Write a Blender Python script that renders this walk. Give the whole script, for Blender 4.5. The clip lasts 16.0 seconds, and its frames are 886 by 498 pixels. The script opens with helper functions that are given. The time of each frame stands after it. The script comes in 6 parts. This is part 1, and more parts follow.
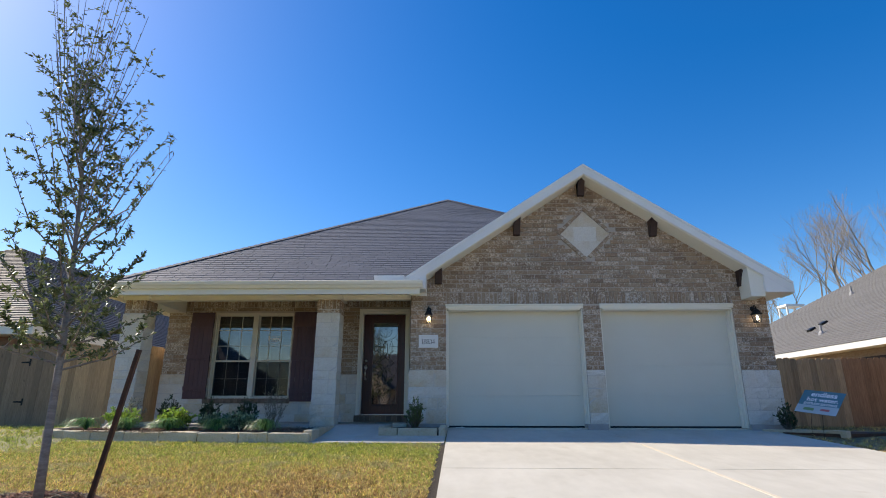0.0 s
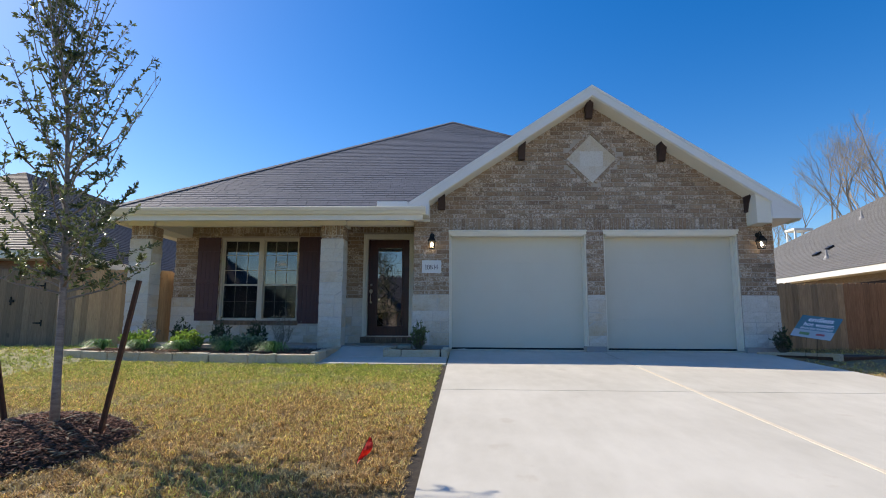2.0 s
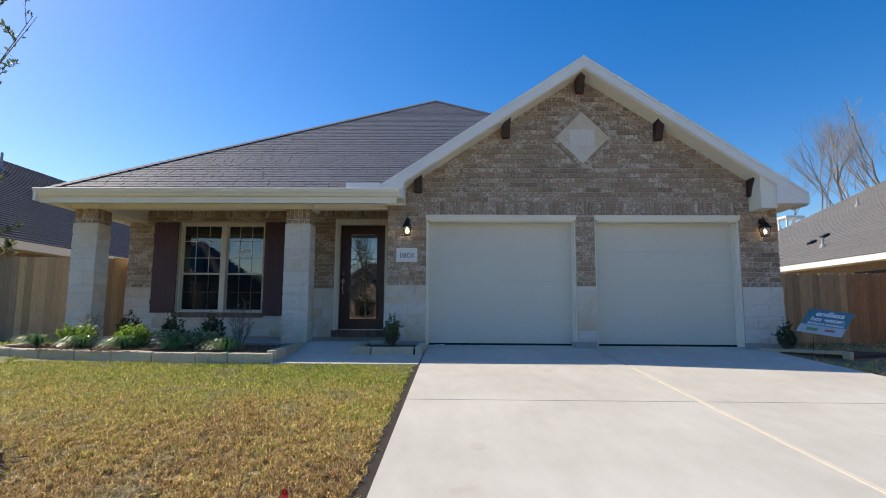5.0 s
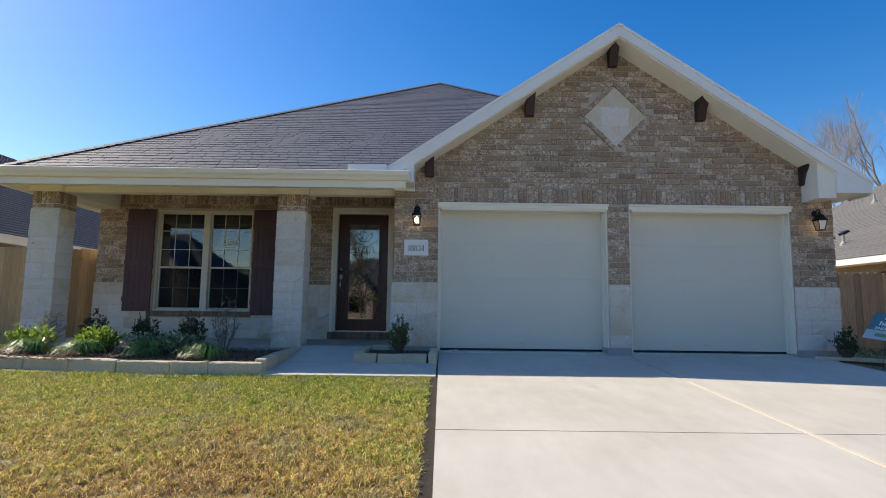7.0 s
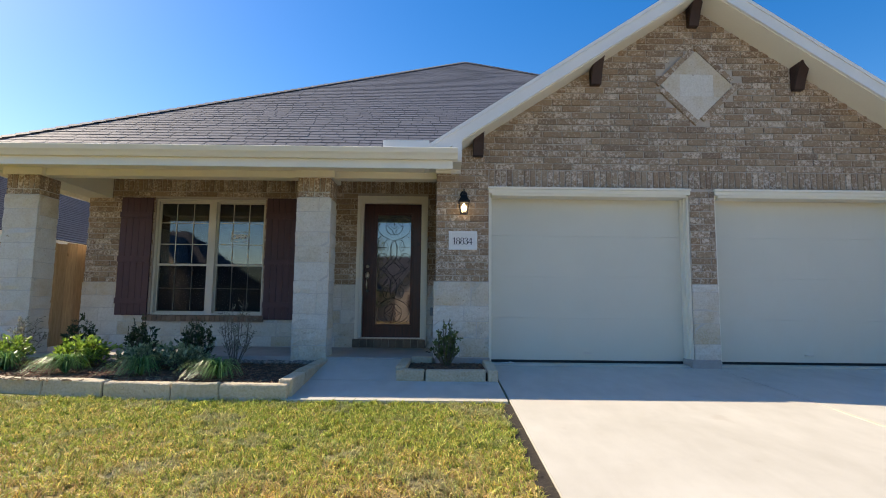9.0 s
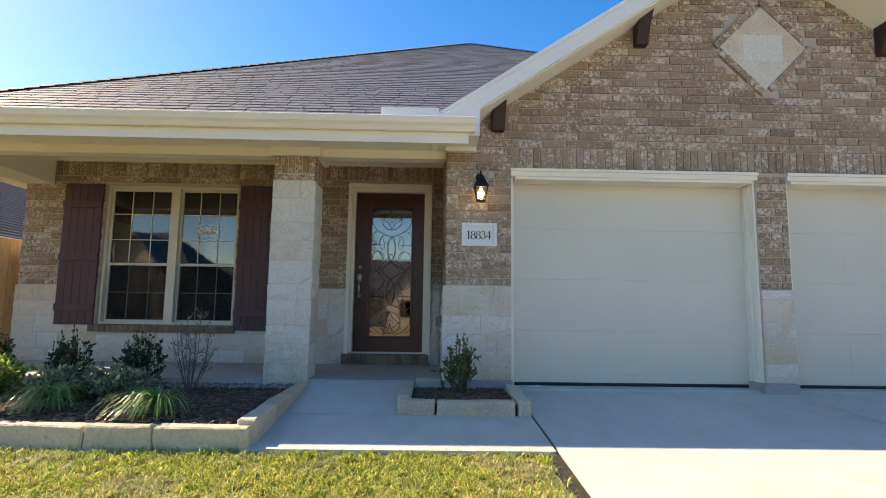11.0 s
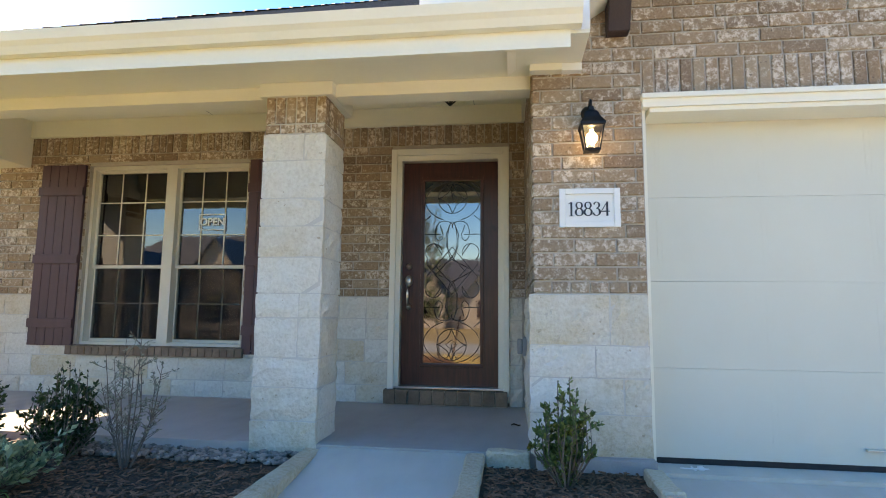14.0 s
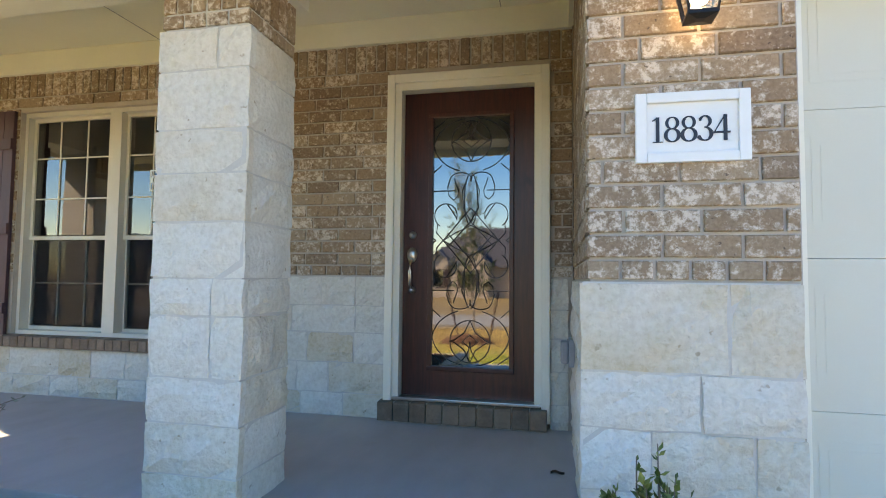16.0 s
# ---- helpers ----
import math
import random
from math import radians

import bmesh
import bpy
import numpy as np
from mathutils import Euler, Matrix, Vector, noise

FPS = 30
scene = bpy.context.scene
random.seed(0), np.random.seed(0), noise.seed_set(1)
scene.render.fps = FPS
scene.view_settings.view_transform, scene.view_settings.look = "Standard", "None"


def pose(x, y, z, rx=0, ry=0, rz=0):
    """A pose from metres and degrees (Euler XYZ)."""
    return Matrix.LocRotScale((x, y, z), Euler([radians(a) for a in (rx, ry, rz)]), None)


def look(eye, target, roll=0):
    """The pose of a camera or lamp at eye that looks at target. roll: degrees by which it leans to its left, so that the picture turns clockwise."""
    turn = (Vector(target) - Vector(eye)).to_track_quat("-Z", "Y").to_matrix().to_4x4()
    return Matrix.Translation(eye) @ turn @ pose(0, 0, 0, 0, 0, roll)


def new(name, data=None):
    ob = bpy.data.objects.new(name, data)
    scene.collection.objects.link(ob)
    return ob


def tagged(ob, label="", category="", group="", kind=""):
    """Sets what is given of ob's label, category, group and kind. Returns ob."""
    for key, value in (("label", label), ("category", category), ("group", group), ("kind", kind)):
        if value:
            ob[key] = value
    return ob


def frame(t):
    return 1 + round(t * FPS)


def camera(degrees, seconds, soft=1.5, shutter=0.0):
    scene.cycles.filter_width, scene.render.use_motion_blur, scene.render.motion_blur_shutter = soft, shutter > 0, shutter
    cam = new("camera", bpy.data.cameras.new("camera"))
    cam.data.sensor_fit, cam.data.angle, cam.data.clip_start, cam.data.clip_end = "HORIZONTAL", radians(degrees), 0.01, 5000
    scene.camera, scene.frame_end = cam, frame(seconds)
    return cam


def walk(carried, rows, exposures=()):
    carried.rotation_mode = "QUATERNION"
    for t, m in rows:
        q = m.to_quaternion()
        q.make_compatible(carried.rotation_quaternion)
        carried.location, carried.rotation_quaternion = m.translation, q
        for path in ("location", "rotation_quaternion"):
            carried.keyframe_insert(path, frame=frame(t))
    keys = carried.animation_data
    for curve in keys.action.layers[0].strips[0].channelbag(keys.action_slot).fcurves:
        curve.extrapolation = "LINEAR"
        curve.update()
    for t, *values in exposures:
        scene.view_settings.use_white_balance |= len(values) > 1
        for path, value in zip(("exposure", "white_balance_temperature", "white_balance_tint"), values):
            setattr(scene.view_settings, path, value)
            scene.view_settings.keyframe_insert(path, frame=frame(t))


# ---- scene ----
cam = camera(79.2, 16.0, 1.0)
PATH = [
    (0, (0.238, -0.193, 1.198), (0.187, 1.724, 1.763), 0.1),
    (0.5, (0.253, -0.172, 1.199), (0.191, 1.768, 1.682), 0.1),
    (1, (0.25, -0.163, 1.216), (0.179, 1.795, 1.619), 0.2),
    (1.5, (0.274, -0.175, 1.237), (0.196, 1.796, 1.569), 0.2),
    (2, (0.325, -0.162, 1.273), (0.244, 1.817, 1.556), 0.3),
    (2.5, (0.424, -0.116, 1.297), (0.327, 1.864, 1.559), 0.3),
    (3, (0.514, -0.027, 1.316), (0.4, 1.954, 1.565), 0.3),
    (3.5, (0.566, 0.126, 1.341), (0.453, 2.108, 1.579), 0.3),
    (4, (0.6, 0.323, 1.373), (0.508, 2.307, 1.608), 0.3),
    (6.5, (0.205, 1.513, 1.426), (0.206, 3.499, 1.655), 0.6),
    (7, (0.096, 1.853, 1.466), (0.098, 3.841, 1.686), 0.7),
    (7.5, (-0.066, 2.167, 1.502), (-0.08, 4.155, 1.713), 0.6),
    (8, (-0.243, 2.526, 1.535), (-0.267, 4.514, 1.749), 0.6),
    (8.5, (-0.425, 2.837, 1.537), (-0.437, 4.826, 1.748), 0.6),
    (11, (-0.777, 4.48, 1.585), (-0.74, 6.466, 1.816), 0.8),
    (11.5, (-0.757, 4.838, 1.629), (-0.719, 6.824, 1.86), 0.8),
    (12, (-0.737, 5.22, 1.644), (-0.707, 7.206, 1.881), 0.8),
    (12.5, (-0.725, 5.604, 1.671), (-0.738, 7.589, 1.91), 0.7),
    (13, (-0.758, 5.982, 1.712), (-0.832, 7.967, 1.946), 0.6),
    (13.5, (-0.778, 6.3, 1.722), (-0.947, 8.279, 1.957), 0.7),
    (14, (-0.782, 6.625, 1.748), (-1.034, 8.596, 1.973), 0.6),
    (14.5, (-0.764, 6.976, 1.774), (-1.074, 8.942, 1.962), 0.7),
    (15, (-0.752, 7.309, 1.796), (-1.095, 9.274, 1.941), 0.6),
    (15.5, (-0.726, 7.68, 1.837), (-1.111, 9.639, 1.949), 0.5),
    (16, (-0.746, 8.02, 1.858), (-1.167, 9.972, 1.965), 0.6),
]
EXPOSURES = [(0.0, 0.44, 7500, 11.5), (2.0, 0.36, 7350, 11.5), (4.0, 0.33, 7400, 11.5), (7.0, 0.40, 7700, 11.3), (9.5, 0.75, 8600, 12.3), (11.0, 1.07, 9600, 13.4),
             (12.5, 1.54, 9800, 13.8), (13.5, 1.76, 9800, 13.5), (16.0, 2.15, 9700, 13.7)]
walk(cam, [(t, look(eye, target, roll)) for t, eye, target, roll in PATH], EXPOSURES)

# ---- light ----
SUN = Vector((-1.1, 0.46, 1.0)).normalized()
world = bpy.data.worlds.new("sky")
scene.world = world
world.use_nodes = True
wn = world.node_tree.nodes
sky = wn.new("ShaderNodeTexSky")
sky.sky_type = "NISHITA"
sky.sun_disc = False
sky.sun_elevation = math.asin(SUN.z)
sky.sun_rotation = math.atan2(SUN.x, SUN.y)
sky.air_density, sky.dust_density, sky.ozone_density = 1.0, 0.48, 3.0
wn["Background"].inputs["Strength"].default_value = 0.15
deep = wn.new("ShaderNodeHueSaturation")
deep.inputs["Saturation"].default_value = 1.45
deep.inputs["Hue"].default_value = 0.510
world.node_tree.links.new(sky.outputs[0], deep.inputs["Color"])
world.node_tree.links.new(deep.outputs[0], wn["Background"].inputs["Color"])
sun = new("sun", bpy.data.lights.new("sun", "SUN"))
sun.data.energy, sun.data.angle, sun.data.color = 4.6, radians(0.5), (1.0, 0.95, 0.87)
sun.matrix_world = look(SUN * 60, (0, 0, 0))


# ---- materials ----
def material(name, rough=0.7, metal=0.0):
    m = bpy.data.materials.new(name)
    m.use_nodes = True
    n = m.node_tree.nodes
    b = n["Principled BSDF"]
    b.inputs["Roughness"].default_value, b.inputs["Metallic"].default_value = rough, metal
    return m, n, m.node_tree.links, b


def noise_at(n, l, scale, detail=4.0, stretch=(1, 1, 1), rough=0.55):
    pos = n.new("ShaderNodeNewGeometry")
    mp = n.new("ShaderNodeMapping")
    mp.inputs["Scale"].default_value = stretch
    l.new(pos.outputs["Position"], mp.inputs["Vector"])
    t = n.new("ShaderNodeTexNoise")
    t.inputs["Scale"].default_value, t.inputs["Detail"].default_value, t.inputs["Roughness"].default_value = scale, detail, rough
    l.new(mp.outputs[0], t.inputs["Vector"])
    return t.outputs["Fac"]


def noise_by_piece(n, l, scale, detail, rough, shift):
    pos = n.new("ShaderNodeNewGeometry")
    v = n.new("ShaderNodeVectorMath")
    l.new(pos.outputs["Position"], v.inputs[0])
    c = n.new("ShaderNodeCombineXYZ")
    l.new(maths(n, l, "MULTIPLY", shift, 37.0), c.inputs[0])
    l.new(maths(n, l, "MULTIPLY", shift, 91.0), c.inputs[2])
    l.new(c.outputs[0], v.inputs[1])
    t = n.new("ShaderNodeTexNoise")
    t.inputs["Scale"].default_value, t.inputs["Detail"].default_value, t.inputs["Roughness"].default_value = scale, detail, rough
    l.new(v.outputs[0], t.inputs["Vector"])
    return t.outputs["Fac"]


def ramp(n, l, fac, stops):
    r = n.new("ShaderNodeValToRGB")
    e = r.color_ramp.elements
    while len(e) < len(stops):
        e.new(0.5)
    for k, (p, c) in enumerate(stops):
        e[k].position, e[k].color = p, (*c, 1.0)
    l.new(fac, r.inputs[0])
    return r.outputs[0]


def mixed(n, l, fac, a, b, blend="MIX"):
    x = n.new("ShaderNodeMix")
    x.data_type, x.blend_type = "RGBA", blend
    for sock, v in ((x.inputs[0], fac), (x.inputs[6], a), (x.inputs[7], b)):
        if isinstance(v, (int, float)):
            sock.default_value = v
        elif isinstance(v, tuple):
            sock.default_value = (*v, 1.0)
        else:
            l.new(v, sock)
    return x.outputs[2]


def maths(n, l, op, a, b=0.0):
    x = n.new("ShaderNodeMath")
    x.operation = op
    for sock, v in ((x.inputs[0], a), (x.inputs[1], b)):
        if isinstance(v, (int, float)):
            sock.default_value = v
        else:
            l.new(v, sock)
    return x.outputs[0]


def piece_random(n, l):
    a, b = n.new("ShaderNodeObjectInfo"), n.new("ShaderNodeNewGeometry")
    return maths(n, l, "FRACT", maths(n, l, "ADD", a.outputs["Random"], b.outputs["Random Per Island"]))


def bumped(n, l, bsdf, fac, strength, dist):
    b = n.new("ShaderNodeBump")
    b.inputs["Strength"].default_value, b.inputs["Distance"].default_value = strength, dist
    l.new(fac, b.inputs["Height"])
    l.new(b.outputs[0], bsdf.inputs["Normal"])


def plain(name, lo, hi, scale=6.0, rough=0.6, bump=0.15, bscale=60.0, metal=0.0, stretch=(1, 1, 1), vary=0.0, dist=0.004):
    """Colour between lo and hi over a coarse and a fine noise, with fine relief."""
    m, n, l, b = material(name, rough, metal)
    f = noise_at(n, l, scale, 5.0, stretch)
    g = noise_at(n, l, bscale, 3.0, stretch)
    c = ramp(n, l, maths(n, l, "ADD", maths(n, l, "MULTIPLY", f, 0.7), maths(n, l, "MULTIPLY", g, 0.3)), ((0.3, lo), (0.7, hi)))
    if vary:
        r = piece_random(n, l)
        k = maths(n, l, "ADD", maths(n, l, "MULTIPLY", r, vary), 1.0 - vary / 2)
        c = mixed(n, l, 1.0, c, k, "MULTIPLY")
    l.new(c, b.inputs["Base Color"])
    if bump:
        bumped(n, l, b, g, bump, dist)
    return m


def brick_material(name="brick", wash=0.88):
    m, n, l, b = material(name, 0.9)
    r = piece_random(n, l)
    base = ramp(n, l, r, ((0.0, (0.19, 0.122, 0.074)), (0.3, (0.27, 0.185, 0.115)), (0.6, (0.29, 0.184, 0.102)), (1.0, (0.38, 0.285, 0.19))))
    fine = noise_at(n, l, 70.0, 4.0)
    base = mixed(n, l, 0.35, base, ramp(n, l, fine, ((0.3, (0.12, 0.075, 0.05)), (0.7, (0.42, 0.31, 0.22)))))
    smear = noise_by_piece(n, l, 34.0, 7.0, 0.72, r)
    r2 = maths(n, l, "FRACT", maths(n, l, "MULTIPLY", r, 7.31))
    edge = maths(n, l, "ADD", smear, maths(n, l, "MULTIPLY", maths(n, l, "SUBTRACT", r2, 0.5), 0.13))
    mask = ramp(n, l, edge, ((0.49, (0, 0, 0)), (0.55, (0.35 * wash, 0.35 * wash, 0.35 * wash)), (0.62, (wash, wash, wash))))
    col = mixed(n, l, mask, base, (0.67, 0.58, 0.48))
    dark = ramp(n, l, noise_at(n, l, 44.0, 3.0), ((0.31, (1, 1, 1)), (0.33, (0, 0, 0))))
    col = mixed(n, l, maths(n, l, "MULTIPLY", dark, 0.7), col, (0.06, 0.04, 0.035))
    l.new(col, b.inputs["Base Color"])
    bumped(n, l, b, maths(n, l, "ADD", smear, fine), 0.5, 0.006)
    return m


def stone_material(name, white=(0.68, 0.65, 0.58), warm=(0.56, 0.44, 0.27)):
    m, n, l, b = material(name, 0.85)
    r = piece_random(n, l)
    big = maths(n, l, "ADD", maths(n, l, "MULTIPLY", noise_at(n, l, 5.0, 6.0), 0.45), 0.27)
    fac = maths(n, l, "ADD", big, maths(n, l, "MULTIPLY", maths(n, l, "SUBTRACT", r, 0.55), 0.40))
    col = ramp(n, l, fac, ((0.32, white), (0.54, tuple(0.7 * a + 0.3 * w for a, w in zip(white, warm))), (0.72, warm)))
    fine = noise_at(n, l, 45.0, 6.0)
    col = mixed(n, l, 0.22, col, ramp(n, l, fine, ((0.3, (0.40, 0.35, 0.28)), (0.6, (0.8, 0.78, 0.73)))))
    pit = ramp(n, l, noise_at(n, l, 22.0, 2.0), ((0.25, (1, 1, 1)), (0.3, (0, 0, 0))))
    col = mixed(n, l, maths(n, l, "MULTIPLY", pit, 0.6), col, (0.3, 0.22, 0.13))
    l.new(col, b.inputs["Base Color"])
    bumped(n, l, b, maths(n, l, "ADD", maths(n, l, "MULTIPLY", fine, 0.5), noise_at(n, l, 9.0, 5.0)), 1.0, 0.022)
    return m


def concrete_material(name, lo, hi):
    m, n, l, b = material(name, 0.88)
    big = noise_at(n, l, 0.9, 5.0)
    mid = noise_at(n, l, 7.0, 4.0, (1, 0.35, 1))
    fine = noise_at(n, l, 160.0, 2.0)
    f = maths(n, l, "ADD", maths(n, l, "MULTIPLY", big, 0.55), maths(n, l, "ADD", maths(n, l, "MULTIPLY", mid, 0.3), maths(n, l, "MULTIPLY", fine, 0.15)))
    col = ramp(n, l, f, ((0.36, lo), (0.62, hi)))
    spot = ramp(n, l, noise_at(n, l, 2.3, 6.0), ((0.66, (0, 0, 0)), (0.72, (1, 1, 1))))
    col = mixed(n, l, maths(n, l, "MULTIPLY", spot, 0.18), col, (0.30, 0.22, 0.14))
    l.new(col, b.inputs["Base Color"])
    bumped(n, l, b, fine, 0.12, 0.002)
    return m


def shingle_material(name, lo, hi):
    m, n, l, b = material(name, 0.68)
    r = piece_random(n, l)
    gran = noise_at(n, l, 220.0, 2.0)
    col = ramp(n, l, r, ((0.0, lo), (1.0, hi)))
    col = mixed(n, l, 0.45, col, ramp(n, l, gran, ((0.3, tuple(0.45 * a for a in lo)), (0.7, tuple(1.5 * a for a in hi)))))
    col = mixed(n, l, 0.25, col, ramp(n, l, noise_at(n, l, 1.3, 4.0), ((0.3, lo), (0.7, hi))))
    l.new(col, b.inputs["Base Color"])
    bumped(n, l, b, gran, 0.4, 0.003)
    return m


def grass_material(name, blade):
    m, n, l, b = material(name, 0.6)
    pos = n.new("ShaderNodeNewGeometry")
    sep = n.new("ShaderNodeSeparateXYZ")
    l.new(pos.outputs["Position"], sep.inputs[0])
    towards = maths(n, l, "MULTIPLY", maths(n, l, "SUBTRACT", maths(n, l, "MINIMUM", maths(n, l, "MAXIMUM", sep.outputs[1], 3.6), maths(n, l, "SUBTRACT", 8.2, maths(n, l, "MULTIPLY", maths(n, l, "GREATER_THAN", sep.outputs[0], 5.0), 4.3))), 6.1), 0.19)
    patch = maths(n, l, "ADD", maths(n, l, "MULTIPLY", noise_at(n, l, 0.9, 5.0), 1.1), maths(n, l, "MULTIPLY", noise_at(n, l, 11.0, 4.0), 0.8))
    f = maths(n, l, "ADD", maths(n, l, "ADD", maths(n, l, "SUBTRACT", patch, 0.37), towards), maths(n, l, "MULTIPLY", maths(n, l, "SUBTRACT", pos.outputs["Random Per Island"], 0.5), 0.95 if blade else 0.0))
    k = 1.0 if blade else 0.55
    stops = ((0.02, (0.34, 0.22, 0.10)), (0.28, (0.68, 0.48, 0.22)), (0.52, (0.72, 0.57, 0.20)), (0.74, (0.56, 0.58, 0.14)), (1.0, (0.28, 0.36, 0.07)))
    col = ramp(n, l, f, tuple((p, tuple(k * a for a in c)) for p, c in stops))
    if not blade:
        col = mixed(n, l, 0.5, col, ramp(n, l, noise_at(n, l, 40.0, 5.0, (1, 1, 1)), ((0.35, (0.07, 0.05, 0.025)), (0.65, (0.30, 0.22, 0.09)))))
        bumped(n, l, b, noise_at(n, l, 60.0, 4.0), 0.8, 0.02)
    grey = ramp(n, l, noise_at(n, l, 2.6, 5.0), ((0.54, (0, 0, 0)), (0.66, (0.55, 0.55, 0.55))))
    col = mixed(n, l, grey, col, (0.42 * k, 0.40 * k, 0.25 * k))
    col = mixed(n, l, 1.0, col, ramp(n, l, noise_at(n, l, 26.0, 3.0), ((0.32, (0.62, 0.58, 0.52)), (0.62, (1.3, 1.3, 1.3)))), "MULTIPLY")
    if blade:
        each = maths(n, l, "FRACT", maths(n, l, "MULTIPLY", pos.outputs["Random Per Island"], 9.7))
        col = mixed(n, l, 1.0, col, maths(n, l, "ADD", maths(n, l, "MULTIPLY", each, 0.9), 0.58), "MULTIPLY")
    l.new(col, b.inputs["Base Color"])
    b.inputs["Specular IOR Level"].default_value = 0.25
    if blade:
        tr = n.new("ShaderNodeBsdfTranslucent")
        l.new(col, tr.inputs[0])
        mx = n.new("ShaderNodeMixShader")
        mx.inputs[0].default_value = 0.28
        l.new(b.outputs[0], mx.inputs[1])
        l.new(tr.outputs[0], mx.inputs[2])
        l.new(mx.outputs[0], n["Material Output"].inputs[0])
    return m


def leaf_material(name, lo, hi, rough=0.4):
    m, n, l, b = material(name, rough)
    r = piece_random(n, l)
    l.new(ramp(n, l, r, ((0.0, lo), (0.8, hi), (1.0, tuple(1.3 * a for a in hi)))), b.inputs["Base Color"])
    tr = n.new("ShaderNodeBsdfTranslucent")
    l.new(ramp(n, l, r, ((0.0, tuple(1.4 * a for a in lo)), (1.0, tuple(1.8 * a for a in hi)))), tr.inputs[0])
    mx = n.new("ShaderNodeMixShader")
    mx.inputs[0].default_value = 0.3
    l.new(b.outputs[0], mx.inputs[1])
    l.new(tr.outputs[0], mx.inputs[2])
    l.new(mx.outputs[0], n["Material Output"].inputs[0])
    return m


def glass_material(name, ripple=0.0, share=0.9, rough=0.0, ior=1.9):
    m, n, l, b = material(name)
    n.remove(b)
    t, g = n.new("ShaderNodeBsdfTransparent"), n.new("ShaderNodeBsdfGlossy")
    t.inputs[0].default_value = (share, share, share, 1)
    g.inputs["Roughness"].default_value = rough
    f = n.new("ShaderNodeFresnel")
    f.inputs["IOR"].default_value = ior
    mx = n.new("ShaderNodeMixShader")
    l.new(f.outputs[0], mx.inputs[0])
    l.new(t.outputs[0], mx.inputs[1])
    l.new(g.outputs[0], mx.inputs[2])
    if ripple:
        bp = n.new("ShaderNodeBump")
        bp.inputs["Strength"].default_value, bp.inputs["Distance"].default_value = ripple, 0.004
        l.new(noise_at(n, l, 45.0, 2.0), bp.inputs["Height"])
        l.new(bp.outputs[0], g.inputs["Normal"])
    l.new(mx.outputs[0], n["Material Output"].inputs[0])
    return m


def glow(name, color, strength):
    m, n, l, b = material(name)
    b.inputs["Emission Color"].default_value, b.inputs["Emission Strength"].default_value = (*color, 1), strength
    return m


def wood_material(name, lo, hi, rough=0.75, vary=0.5):
    m, n, l, b = material(name, rough)
    r = piece_random(n, l)
    grain = noise_at(n, l, 9.0, 6.0, (6.0, 6.0, 0.5), 0.6)
    col = ramp(n, l, grain, ((0.3, lo), (0.7, hi)))
    k = maths(n, l, "ADD", maths(n, l, "MULTIPLY", r, vary), 1.0 - vary / 2)
    col = mixed(n, l, 1.0, col, k, "MULTIPLY")
    knot = ramp(n, l, noise_at(n, l, 5.0, 1.0, (1.6, 1.6, 0.9)), ((0.74, (0, 0, 0)), (0.78, (1, 1, 1))))
    col = mixed(n, l, maths(n, l, "MULTIPLY", knot, 0.6), col, tuple(0.4 * a for a in lo))
    l.new(col, b.inputs["Base Color"])
    bumped(n, l, b, grain, 0.3, 0.004)
    return m


BRICK = brick_material()
SILLBRICK = plain("sill_brick", (0.15, 0.098, 0.068), (0.27, 0.19, 0.135), 12.0, 0.9, 0.4, 70.0, vary=0.45)
MORTAR = plain("mortar", (0.40, 0.35, 0.295), (0.51, 0.45, 0.385), 8.0, 0.95, 0.4, 120.0)
STONE = stone_material("limestone")
STONE_JOINT = plain("stone_mortar", (0.50, 0.47, 0.42), (0.61, 0.58, 0.53), 5.0, 0.95, 0.4, 90.0)
EDGING = stone_material("edging_stone", (0.56, 0.46, 0.30), (0.42, 0.31, 0.17))
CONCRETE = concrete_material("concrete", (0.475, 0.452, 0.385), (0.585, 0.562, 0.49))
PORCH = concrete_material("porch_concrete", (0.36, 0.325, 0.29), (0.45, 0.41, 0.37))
FOOT = plain("footing", (0.30, 0.29, 0.28), (0.40, 0.39, 0.37), 6.0, 0.9, 0.3, 90.0)
JOINT = plain("joint_filler", (0.05, 0.045, 0.04), (0.10, 0.09, 0.08), 20.0, 0.95, 0.2)
TRIM = plain("trim_paint", (0.77, 0.74, 0.625), (0.82, 0.79, 0.675), 2.0, 0.45, 0.08, 40.0)
WHITE = plain("white_paint", (0.74, 0.74, 0.71), (0.80, 0.80, 0.77), 2.0, 0.4, 0.05, 40.0)
DOORPAINT = plain("garage_paint", (0.60, 0.585, 0.49), (0.645, 0.63, 0.53), 1.2, 0.5, 0.15, 240.0, dist=0.001)
FRAME = plain("window_frame", (0.60, 0.57, 0.48), (0.66, 0.63, 0.54), 3.0, 0.4, 0.05)
SHUTTER = plain("shutter_paint", (0.064, 0.028, 0.035), (0.088, 0.040, 0.048), 4.0, 0.55, 0.25, 50.0, stretch=(4, 4, 0.5))
DARKWOOD = plain("bracket_wood", (0.022, 0.011, 0.010), (0.048, 0.022, 0.019), 5.0, 0.6, 0.4, 40.0, stretch=(4, 4, 0.6))
MAHOGANY = wood_material("mahogany", (0.040, 0.010, 0.009), (0.085, 0.021, 0.016), 0.35, 0.2)
SHINGLE = shingle_material("shingle", (0.080, 0.089, 0.108), (0.119, 0.132, 0.158))
